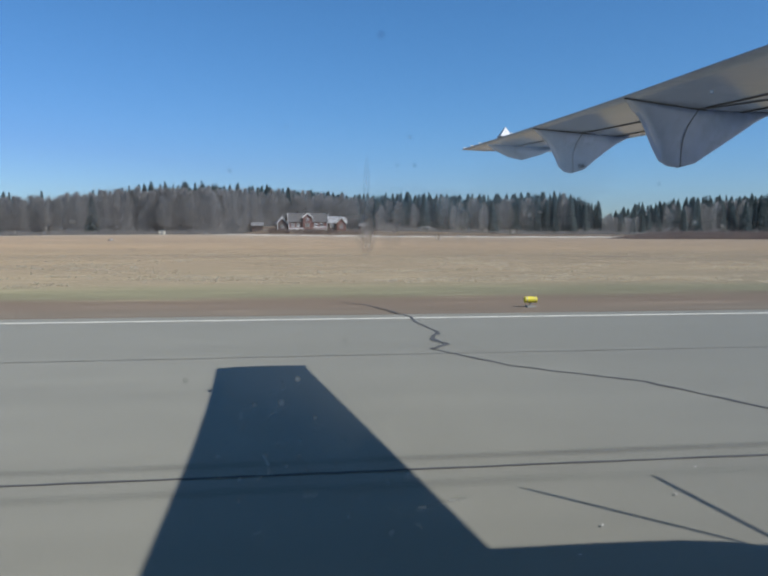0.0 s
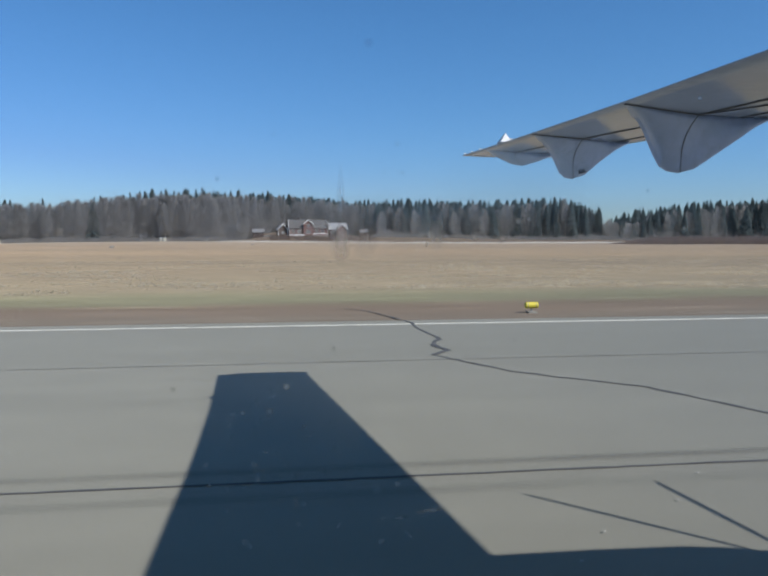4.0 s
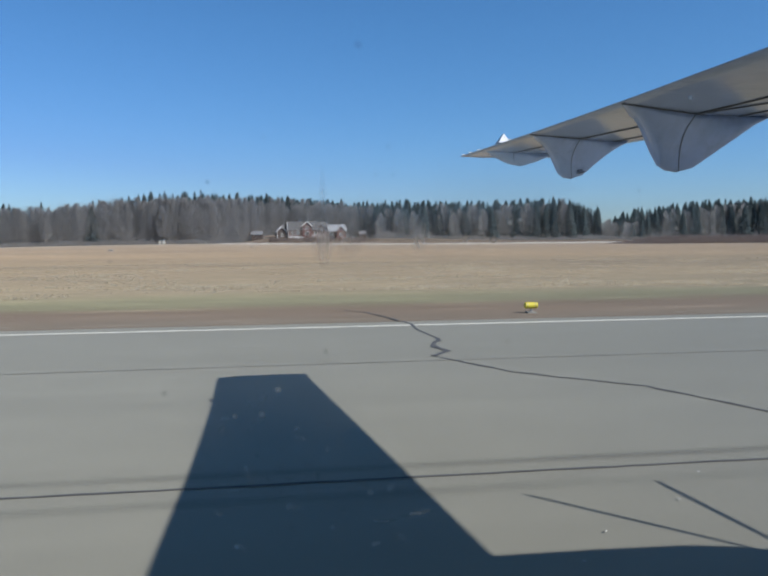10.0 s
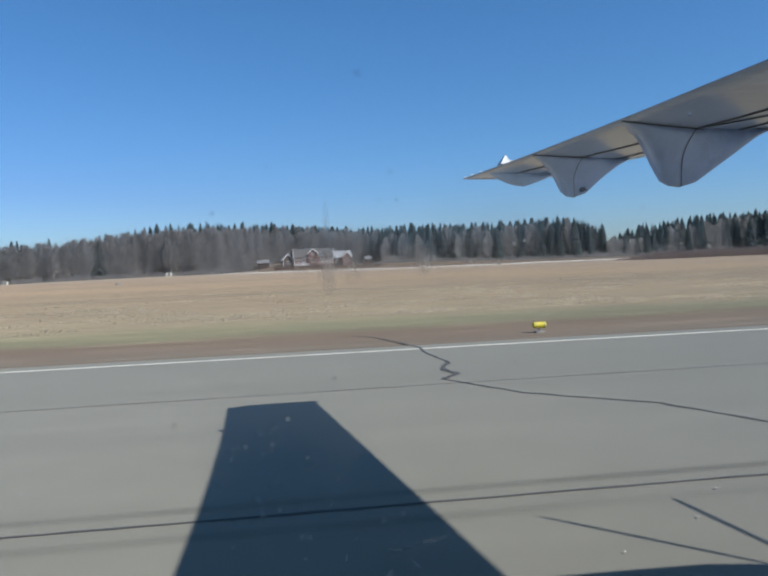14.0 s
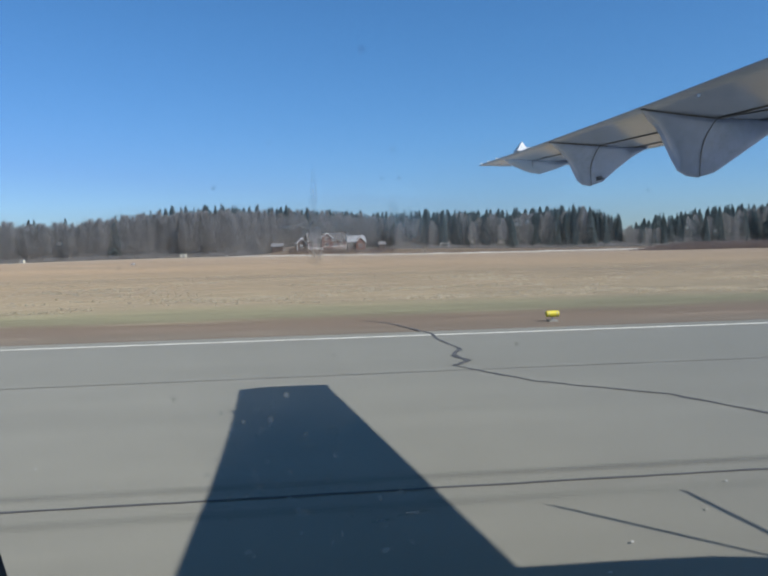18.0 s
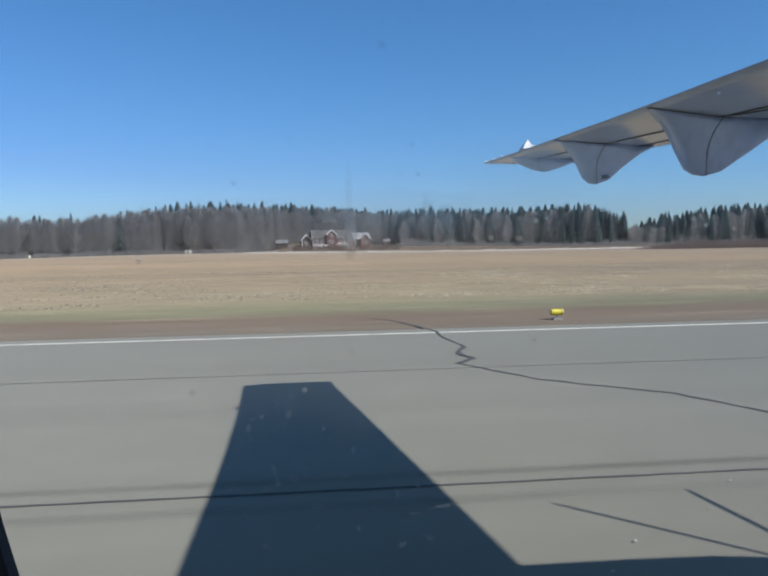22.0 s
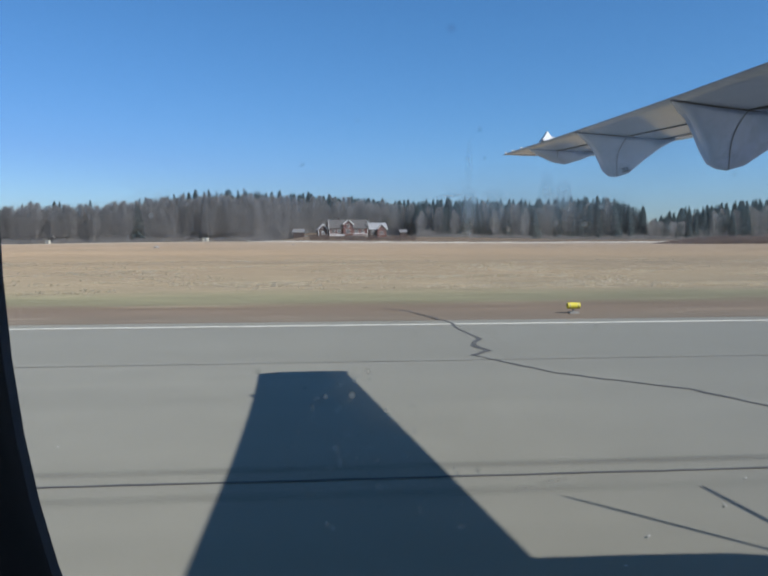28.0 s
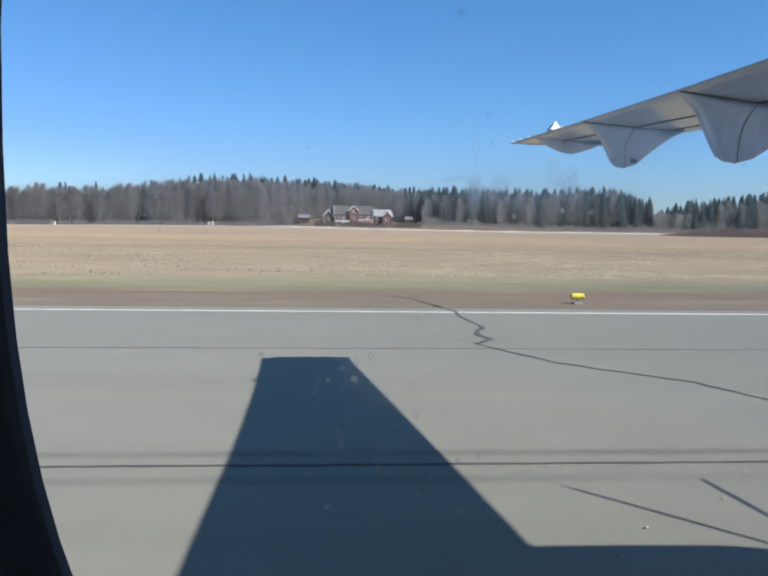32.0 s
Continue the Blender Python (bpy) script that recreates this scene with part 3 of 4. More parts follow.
def make_nacelle(aircraft):
    rings = []
    for x, r, z in ((2.7, 0.12, 3.62), (3.2, 0.30, 3.52), (4.0, 0.40, 3.46), (5.2, 0.45, 3.42), (6.4, 0.45, 3.40), (7.2, 0.42, 3.40), (7.55, 0.36, 3.40)):
        rings.append([(x, 2.9 + r * math.cos(a), z + 1.08 * r * math.sin(a)) for a in (2 * math.pi * k / 24 for k in range(24))])
    nac = part("engine_nacelle", loft(bmesh.new(), rings), WHITE_PAINT, aircraft, "white engine nacelle under the wing")
    for f in nac.data.polygons:
        f.use_smooth = True
    rings = [[(x, 2.9 + r * math.cos(a), 3.40 + r * math.sin(a)) for a in (2 * math.pi * k / 20 for k in range(20))] for x, r in ((7.58, 0.30), (7.9, 0.28), (8.15, 0.18), (8.3, 0.03))]
    part("propeller_hub", loft(bmesh.new(), rings), BLADE, aircraft)
    # blades stand a little turned to the light
    for k in range(6):
        ang = radians(21 + 60 * k)
        out = Vector((0, math.sin(ang), math.cos(ang)))
        side = SUN.cross(out).cross(out).normalized()
        side = (side + SUN.cross(out).normalized() * 0.12).normalized()
        thin = out.cross(side)
        rings = []
        for s, w in ((0.22, 0.09), (0.5, 0.16), (0.9, 0.20), (1.4, 0.21), (1.8, 0.18), (1.93, 0.10)):
            c = Vector((7.9, 2.9, 3.40)) + out * s
            rings.append([tuple(c + side * w * math.cos(a) + thin * 0.009 * math.sin(a)) for a in (2 * math.pi * j / 10 for j in range(10))])
        part("propeller_blade", loft(bmesh.new(), rings), BLADE, aircraft, "black propeller blade at rest")


WIN_A, WIN_B, WIN_X, WIN_Z = 0.246, 0.36, 0.09, 2.78


def window_edge(grow, y, n=72):
    out = []
    for k in range(n):
        a = 2 * math.pi * k / n
        c, s = math.cos(a), math.sin(a)
        e = 2 / 2.4
        out.append((WIN_X + (WIN_A + grow) * abs(c) ** e * (1 if c > 0 else -1), y, WIN_Z + (WIN_B + grow) * abs(s) ** e * (1 if s > 0 else -1)))
    return out


def make_cabin(aircraft):
    prof = [(0.31, 2.16), (0.31, 3.40)]
    for k in range(1, 24):
        a = radians(62 + (360 - 62 - 14) * k / 24)
        c, s = math.cos(a), math.sin(a)
        prof.append((-1.1 + 1.41 * (abs(c) ** 0.72) * (1 if c > 0 else -1), 2.35 + 1.36 * (abs(s) ** 0.8) * (1 if s > 0 else -1)))
    # skin of the fuselage, left open where the window panel sits, tapering to nose and tail
    xs = ((-15.0, 0.12, 1.0), (-12.5, 0.45, 0.6), (-9.0, 0.9, 0.12), (-7.5, 1.0, 0.0), (-1.2, 1.0, 0.0), (1.2, 1.0, 0.0), (9.5, 1.0, 0.0), (11.2, 0.82, -0.1), (12.4, 0.45, -0.3), (12.9, 0.10, -0.4))
    bm = bmesh.new()
    rows = [[bm.verts.new((x, -1.1 + (y + 1.1) * g, 2.35 + (z - 2.35) * g + lift)) for y, z in prof] for x, g, lift in xs]
    n = len(prof)
    for j in range(len(xs) - 1):
        for i in range(n):
            if xs[j][0] == -1.2 and i == 0:
                continue
            bm.faces.new((rows[j][i], rows[j][(i + 1) % n], rows[j + 1][(i + 1) % n], rows[j + 1][i]))
    bm.faces.new(rows[0])
    bm.faces.new(rows[-1][::-1])
    bmesh.ops.recalc_face_normals(bm, faces=bm.faces)
    fus = part("fuselage", bm, WHITE_PAINT, aircraft, "white fuselage skin")
    for f in fus.data.polygons:
        f.use_smooth = True
    # wheels that the aircraft stands on
    for x, y in ((3.4, -0.2), (3.4, -2.0), (10.2, -1.1)):
        part("wheel", loft(bmesh.new(), [[(x + r * math.cos(a), y + w, 0.40 + r * math.sin(a)) for a in (2 * math.pi * k / 24 for k in range(24))] for w, r in ((-0.13, 0.30), (-0.10, 0.40), (0.10, 0.40), (0.13, 0.30))]), BLADE, aircraft, "black rubber wheel")
        block("gear_leg", x - 0.07, x + 0.07, y - 0.07, y + 0.07, 0.42, 1.25, STEEL, aircraft)
    # cabin wall with the window opening right through it
    edge_out, edge_in = window_edge(0.0, 0.31), window_edge(0.02, 0.045)
    frame_pts = []
    for x, y, z in edge_out:
        dx, dz = x - WIN_X, z - WIN_Z
        s = min((1.2 - math.copysign(WIN_X, dx)) / max(abs(dx), 1e-4), 0.62 / max(abs(dz), 1e-4))
        frame_pts.append((WIN_X + dx * s, WIN_Z + dz * s))
    bm = bmesh.new()
    m = len(edge_out)
    b = [bm.verts.new(p) for p in edge_out]
    lip = [bm.verts.new(p) for p in window_edge(0.012, 0.24)]
    c = [bm.verts.new(p) for p in edge_in]
    d = [bm.verts.new((x, 0.040, z)) for x, z in frame_pts]
    for u, v in ((b, lip), (lip, c), (c, d)):
        for k in range(m):
            bm.faces.new((u[k], u[(k + 1) % m], v[(k + 1) % m], v[k]))
    bmesh.ops.recalc_face_normals(bm, faces=bm.faces)
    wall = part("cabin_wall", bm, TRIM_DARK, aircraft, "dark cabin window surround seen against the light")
    bm = bmesh.new()
    a = [bm.verts.new((x, 0.31, z)) for x, z in frame_pts]
    b = [bm.verts.new((x, 0.312, z)) for x, y, z in edge_out]
    for k in range(m):
        bm.faces.new((a[k], a[(k + 1) % m], b[(k + 1) % m], b[k]))
    part("skin_panel", bm, WHITE_PAINT, aircraft, "white outer skin round the window")
    # rubber seal round the outer edge
    bm = bmesh.new()
    ring1, ring2 = window_edge(0.002, 0.318), window_edge(-0.002, 0.313)
    r1, r2, r3 = [bm.verts.new(p) for p in ring1], [bm.verts.new(p) for p in ring2], [bm.verts.new(p) for p in window_edge(0.002, 0.306)]
    for u, v in ((r1, r2), (r2, r3)):
        for k in range(m):
            bm.faces.new((u[k], u[(k + 1) % m], v[(k + 1) % m], v[k]))
    part("window_seal", bm, LIP, wall, "grey metal window lip")
    return wall


def disc(name, x, y, z, rx, rz, material, parent, n=14, turn=0.0, seed=0):
    """A thin irregular blot on a pane."""
    rnd = random.Random(seed)
    vs, co, si = [], math.cos(turn), math.sin(turn)
    for k in range(n):
        a = 2 * math.pi * k / n
        q = 1 + rnd.uniform(-0.18, 0.18)
        u, w = rx * q * math.cos(a), rz * q * math.sin(a)
        vs.append((u * co - w * si, 0, u * si + w * co))
    ob = raw(name, vs, [tuple(range(n))], material, parent)
    ob.location = (x, y, z)
    ob.visible_shadow = False
    return ob


def make_panes(aircraft):
    for name, y, grow, lab in (("inner_pane", 0.056, 0.018, "clear inner scratch pane with smears"), ("outer_pane", 0.115, 0.014, "clear outer pane with dust specks")):
        pts = window_edge(grow, y)
        ob = raw(name, pts + [(x, yy + 0.003, z) for x, yy, z in pts],
                 [tuple(range(72)), tuple(range(143, 71, -1))] + [(k, (k + 1) % 72, 72 + (k + 1) % 72, 72 + k) for k in range(72)], GLASS, aircraft)
        ob["label"] = lab
        ob.visible_shadow = False
        yield ob


aircraft = thing("aircraft", "white turboprop airliner with a high grey wing standing on the runway", "aircraft")
wing = make_wing(aircraft)
make_fairing(wing, 6.62, ((2.86, 5.93), (2.97, 5.99), (3.17, 6.09), (3.38, 6.20), (3.62, 6.32), (3.87, 6.45), (4.08, 6.52), (4.26, 6.57), (4.42, 6.59), (4.58, 6.60), (4.74, 6.60)),
             ((3.33, 3.90), (3.40, 3.79), (3.51, 3.56), (3.58, 3.44), (3.66, 3.395), (3.77, 3.38), (3.93, 3.42), (4.17, 3.575), (4.40, 3.725), (4.58, 3.845), (4.74, 3.92)), 0.5)
make_fairing(wing, 9.00, ((2.85, 8.28), (2.94, 8.33), (3.08, 8.40), (3.26, 8.48), (3.45, 8.57), (3.65, 8.67), (3.83, 8.78), (4.00, 8.88), (4.15, 8.95), (4.30, 8.97), (4.42, 8.98)),
             ((3.24, 3.975), (3.36, 3.83), (3.42, 3.71), (3.48, 3.585), (3.55, 3.525), (3.65, 3.51), (3.81, 3.56), (4.00, 3.72), (4.12, 3.81), (4.25, 3.90), (4.42, 3.985)), 0.5)
make_fairing(wing, 10.9, ((2.88, 10.40), (2.96, 10.45), (3.06, 10.50), (3.16, 10.55), (3.28, 10.60), (3.42, 10.66), (3.56, 10.73), (3.70, 10.80), (3.84, 10.85), (3.98, 10.87), (4.12, 10.88)),
             ((3.12, 4.035), (3.20, 3.99), (3.30, 3.945), (3.38, 3.91), (3.47, 3.885), (3.60, 3.865), (3.67, 3.88), (3.74, 3.905), (3.84, 3.93), (3.93, 3.965), (4.12, 4.04)), 0.5)


def make_grime(wing):
    r = random.Random(9)
    for k in range(9):
        x, z = 3.70 + r.uniform(-0.06, 0.09), 3.60 + r.uniform(-0.03, 0.05)
        y = 9.00 - 0.115 + r.uniform(0, 0.004)
        pts = [(x + 0.022 * math.cos(a) * r.uniform(0.3, 1.0), y, z + 0.014 * math.sin(a) * r.uniform(0.3, 1.0)) for a in (2 * math.pi * i / 7 for i in range(7))]
        raw("oil_stain", pts + [(p[0], p[1] + 0.06, p[2]) for p in pts], [tuple(range(7))] + [(i, (i + 1) % 7, 7 + (i + 1) % 7, 7 + i) for i in range(7)], SOOT, wing)


make_grime(wing)
make_nacelle(aircraft)
make_cabin(aircraft)
INNER, OUTER = make_panes(aircraft)
SMEAR = film_mat("grease_smear", (0.96, 0.97, 0.98), 0.42, True)
THICK_SMEAR = film_mat("thick_grease_smear", (0.97, 0.98, 1.0), 0.60, True)
SPECK = film_mat("pale_dust_speck", (0.92, 0.90, 0.86), 0.26, wide=True)
VEIL = film_mat("dust_haze_veil", (0.95, 0.97, 1.0), 0.17)
BLOT = film_mat("pale_dried_drop", (0.96, 0.96, 0.94), 0.55)
GRIT = film_mat("dark_grit", (0.10, 0.10, 0.12), 0.18)


def on_pane(bx, bz, y):
    """Where a line of sight from the window seat meets a pane."""
    return bx * y - 0.0057, 2.75 + bz * y


def make_dirt():
    rnd = random.Random(5)
    # vertical smears on the inner pane
    for k, (bx, bz, rx, rz, turn) in enumerate(((0.0475, 0.017, 0.0009, 0.0021, 0.04), (0.049, 0.012, 0.0006, 0.0017, 0.0), (0.048, 0.081, 0.0003, 0.0023, -0.06), (0.0205, 0.037, 0.0016, 0.0002, 0.15),
                                               (0.183, 0.031, 0.0009, 0.0019, 0.05), (0.159, 0.042, 0.0007, 0.0016, 0.1), (0.081, 0.022, 0.0012, 0.0016, 0.0))):
        x, z = on_pane(bx, bz, 0.0545)
        disc("smear", x, 0.0545 - 0.0001 * k, z, rx, rz, THICK_SMEAR if k in (0, 1, 4) else SMEAR, INNER, 16, turn, k)
    # dusty bloom on the pane, widened as painted haze over wood, shadow and wing
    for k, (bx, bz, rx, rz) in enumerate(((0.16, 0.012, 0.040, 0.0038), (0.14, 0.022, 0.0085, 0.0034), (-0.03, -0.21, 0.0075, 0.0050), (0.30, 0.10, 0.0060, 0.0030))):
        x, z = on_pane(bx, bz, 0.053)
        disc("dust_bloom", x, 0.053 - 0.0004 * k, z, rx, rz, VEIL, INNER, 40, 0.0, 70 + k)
    # scratch that crosses the shadow's edge
    for k, (bx, bz, rx) in enumerate(((0.177, -0.379, 0.0019), (0.135, -0.388, 0.0012))):
        x, z = on_pane(bx, bz, 0.0545)
        disc("scratch", x, 0.0545, z, rx, 0.0002, SMEAR, INNER, 16, 0.17, 31 + k)
    # specks on the outer pane, dark grit first
    grit = ((-0.1095, 0.0897, 5), (0.1396, 0.1401, 5), (0.1223, 0.1006, 4), (0.1467, 0.1004, 4), (0.5142, 0.0776, 5), (0.0992, 0.2784, 9), (-0.1745, -0.2003, 6),
            (0.0483, -0.1476, 6), (0.3133, -0.141, 5), (-0.2407, -0.0176, 4), (-0.0323, 0.1509, 4))
    pale = ((0.2515, 0.0091, 6), (0.2924, 0.007, 7), (0.3178, 0.0326, 6), (0.3323, 0.0359, 5), (0.5734, 0.0218, 6), (0.5926, 0.2141, 5),
            (-0.3168, 0.0184, 5), (0.6176, 0.0168, 5), (0.1818, -0.0002, 5), (-0.0421, -0.2354, 7), (-0.0192, -0.2006, 6), (0.0057, -0.2585, 6), (-0.0798, -0.2366, 5))
    for name, marks, film in (("grit", grit, GRIT), ("dust_speck", pale, BLOT)):
        for k, (bx, bz, size) in enumerate(marks):
            x, z = on_pane(bx, bz, 0.1135)
            r = size * (0.0001 if name == "grit" else 0.00011)
            disc(name, x, 0.1135, z, r * rnd.uniform(0.8, 1.1), r * rnd.uniform(0.8, 1.2), film, OUTER, 12, rnd.uniform(0, 3), 50 + k)
    for k in range(60):
        bz = rnd.uniform(-0.44, -0.20)
        low = (-0.19 - bz) / 0.27
        bx = rnd.uniform(-0.10 - 0.08 * low, 0.01 + 0.24 * low)
        x, z = on_pane(bx, bz, 0.1135)
        r = rnd.uniform(0.00025, 0.0006)
        disc("dust_speck", x, 0.1135, z, r, r * rnd.uniform(0.8, 1.8), SPECK, OUTER, 10, rnd.uniform(0, 3), 100 + k)


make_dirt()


# ---- woods ----
def tube(vs, fs, pts, radii, n):
    """A tapered stem along pts, added to the lists."""
    base = len(vs)
    for (p, r) in zip(pts, radii):
        for k in range(n):
            a = 2 * math.pi * k / n
            vs.append((p[0] + r * math.cos(a), p[1] + r * math.sin(a), p[2]))
    for j in range(len(pts) - 1):
        for k in range(n):
            a, b = base + j * n + k, base + j * n + (k + 1) % n
            fs.append((a, b, b + n, a + n))


def bare_tree(seed, h=20.0, spread=0.16, twigs=1700, limbs=38, forked=True):
    """Trunk and leafless crown of one tree: lists of points and faces."""
    r = random.Random(seed)
    tv, tf, cv, cf = [], [], [], []
    bend = [(r.uniform(-0.25, 0.25) * i, r.uniform(-0.25, 0.25) * i) for i in range(7)]
    pts = [(bend[i][0] * 0.5, bend[i][1] * 0.5, h * 0.95 * i / 6) for i in range(7)]
    tube(tv, tf, pts, [0.14 * (1 - 0.88 * i / 6) * h / 20 for i in range(7)], 6)
    for k in range(limbs):
        t = r.uniform(0.26, 0.97)
        z = h * 0.95 * t
        i = min(5, int(t * 6))
        a = r.uniform(0, 6.283)
        ln = h * spread * (1.25 - 0.75 * abs(t - 0.55) / 0.45) * r.uniform(0.6, 1.15)
        up = r.uniform(0.9, 2.2)
        p0 = (pts[i][0], pts[i][1], z)
        p1 = (p0[0] + ln * 0.55 * math.cos(a), p0[1] + ln * 0.55 * math.sin(a), z + ln * 0.5 * up)
        p2 = (p0[0] + ln * 0.95 * math.cos(a + 0.2), p0[1] + ln * 0.95 * math.sin(a + 0.2), z + ln * 1.05 * up)
        tube(cv, cf, (p0, p1, p2), (0.035, 0.022, 0.008), 3)
    for k in range(twigs):
        t, a = r.random() ** 0.85, r.uniform(0, 6.283)
        i = min(5, int((0.2 + 0.76 * t) * 6))
        far = h * spread * math.sqrt(r.random()) * math.sin(math.pi * (0.18 + 0.79 * t)) ** 0.85 * 1.15
        q = (pts[i][0] + far * math.cos(a), pts[i][1] + far * math.sin(a), h * (0.2 + 0.76 * t) + r.uniform(-0.3, 0.3))
        up, ln = r.uniform(0.8, 4.0), r.uniform(1.0, 2.8) * h / 20
        d = Vector((math.cos(a), math.sin(a), up)).normalized() * ln
        s = Vector((-math.sin(a), math.cos(a), r.uniform(-0.5, 0.5))).normalized() * r.uniform(0.016, 0.036) * (1 if forked else 1.4)
        q = Vector(q) - d * 0.5
        b = len(cv)
        cv += [tuple(q - s), tuple(q + s), tuple(q + d * 1.1)]
        cf.append((b, b + 1, b + 2))
        if forked:
            e = q + d * 0.4
            f = e + d * 0.45 + s.normalized() * r.choice((-1, 1)) * ln * 0.4
            b = len(cv)
            cv += [tuple(e - d * 0.025), tuple(e + d * 0.025), tuple(f)]
            cf.append((b, b + 1, b + 2))
    return tv, tf, cv, cf


def spruce(seed, h=20.0, girth=0.15, tiers=32):
    """A narrow spruce: trunk and drooping, ragged tiers of boughs."""
    r = random.Random(seed)
    tv, tf, cv, cf = [], [], [], []
    tube(tv, tf, [(0, 0, 0), (0, 0, h * 0.5), (0, 0, h * 0.97)], [0.22, 0.13, 0.02], 6)
    for j in range(tiers):
        t = j / (tiers - 1)
        z = h * (0.10 + 0.88 * t)
        rad = h * girth * (1 - t) ** 0.6 * r.uniform(0.85, 1.12) + 0.18
        n = 11 if t < 0.6 else 8
        off = r.uniform(0, 6.283)
        for k in range(n):
            a = off + 6.283 * k / n + r.uniform(-0.25, 0.25)
            ln = rad * r.uniform(0.7, 1.12)
            d = Vector((math.cos(a), math.sin(a), 0))
            s = Vector((-math.sin(a), math.cos(a), 0)) * ln * r.uniform(0.20, 0.32)
            p = Vector((0, 0, z + r.uniform(-0.2, 0.2)))
            drop = Vector((0, 0, -ln * r.uniform(0.25, 0.55)))
            b = len(cv)
            cv += [tuple(p), tuple(p + d * ln * 0.5 + s + drop * 0.6), tuple(p + d * ln + drop), tuple(p + d * ln * 0.5 - s + drop * 0.6),
                   tuple(p + d * ln * 0.45 + drop * 0.2 + Vector((0, 0, 0.1 * ln))), tuple(p + d * ln * 0.6 + drop * 1.9)]
            cf += [(b, b + 1, b + 4), (b + 1, b + 2, b + 4), (b + 2, b + 3, b + 4), (b + 3, b, b + 4), (b + 1, b + 5, b + 3)]
    b = len(cv)
    cv += [(-0.18, 0, h * 0.95), (0.18, 0, h * 0.95), (0, 0, h * 1.0)]
    cf.append((b, b + 1, b + 2))
    return tv, tf, cv, cf


# height of the wood's skyline above the airfield along the far edge of the field
SKYLINE = ((-420, 22), (-260, 25), (-180, 20), (-134, 17), (-93, 18.5), (-57, 23.0), (-27, 24.0), (-5, 22.6), (18, 21.6), (45, 20), (69, 20.5), (104, 20.5),
           (131, 23), (149, 20), (155, 12.5), (166, 13.5), (192, 19.5), (225, 22), (330, 24), (420, 22))


def skyline(x):
    for (a, p), (b, q) in zip(SKYLINE, SKYLINE[1:]):
        if a <= x <= b:
            return p + (q - p) * (x - a) / (b - a)
    return 20.0


def edge_of_wood(x):
    """Where the wood begins, looking across the field."""
    if x < -40:
        return 300 - 36 * step(40, 150, -x)
    return 300 + 18 * step(-40, 0, x) + 10 * step(60, 120, x)


BARE = [bare_tree(11 + k, 20.0, 0.17 + 0.03 * (k % 3)) for k in range(6)]
FIRS = [spruce(31 + k, 20.0, 0.15 + 0.035 * (k % 3)) for k in range(6)]


def mesh_of(name, v, f, material):
    me = bpy.data.meshes.new(name)
    me.from_pydata(v, [], f)
    me.materials.append(material)
    return me


BARE_MESH = [(mesh_of("trunk", t[0], t[1], BIRCH if k % 3 == 0 else BARK), mesh_of("crown", t[2], t[3], TWIGS)) for k, t in enumerate(BARE)]
FIR_MESH = [(mesh_of("trunk", t[0], t[1], BARK), mesh_of("crown", t[2], t[3], NEEDLES)) for t in FIRS]


def plant(name, meshes, x, y, height, turn, label, category, group):
    ob = new(name)
    s = height / 20.0
    ob.matrix_world = Matrix.LocRotScale((x, y, land(x, y) - 0.05), Euler((0, 0, turn)), (s * 0.5 + 0.5, s * 0.5 + 0.5, s))
    tagged(ob, label, category, group)
    for n, me in zip(("trunk", "crown"), meshes):
        c = new(n, me)
        c.parent = ob
    return ob


def firs_here(x):
    """Share of spruces among the trees along the wood's edge."""
    if x < -60:
        return 0.04
    if x < 40:
        return 0.06 + 0.25 * step(-60, 40, x)
    if x < 152:
        return 0.92
    return 0.45 if x < 172 else 0.88


def make_edge_trees():
    r = random.Random(21)
    x, k = -195.0, 0
    while x < 262:
        y = edge_of_wood(x) + r.uniform(0, 9)
        fir = r.random() < firs_here(x)
        h = skyline(x) * (r.uniform(0.84, 1.02) if fir else r.uniform(0.72, 0.91)) - land(x, y) * 0.6
        # the wood stands back behind the farmyard
        y += 30 * step(-34, -12, x) * (1 - step(34, 52, x)) + (r.uniform(0, 8) if -16 < x < 36 else 0)
        if 152 < x < 172:
            h *= r.uniform(0.7, 0.95)
        if fir:
            plant("spruce", r.choice(FIR_MESH), x, y, h * r.uniform(0.85, 1.0), r.uniform(0, 6.28), "dark green spruce at the edge of the wood", "spruce", "trees along the field")
        else:
            plant("bare_tree", r.choice(BARE_MESH), x, y, h, r.uniform(0, 6.28), "leafless grey-brown deciduous tree at the edge of the wood", "tree", "trees along the field")
        x += r.uniform(1.1, 2.6)
        k += 1


make_edge_trees()
for k, (x, dy, h) in enumerate(((-50.5, -3.0, 15.5), (-48.6, -2.2, 14.0), (-91.0, -2.5, 13.0), (39.6, -4.0, 11.5), (55.0, -3.0, 12.5), (73.5, -3.5, 12.0), (88.0, -3.0, 13.0), (-20.0, -3.0, 12.0))):
    plant("birch", BARE_MESH[(k % 2) * 3], x, edge_of_wood(x) + dy, h, k * 1.3, "slender leafless birch with a pale trunk", "birch", "birches before the wood")


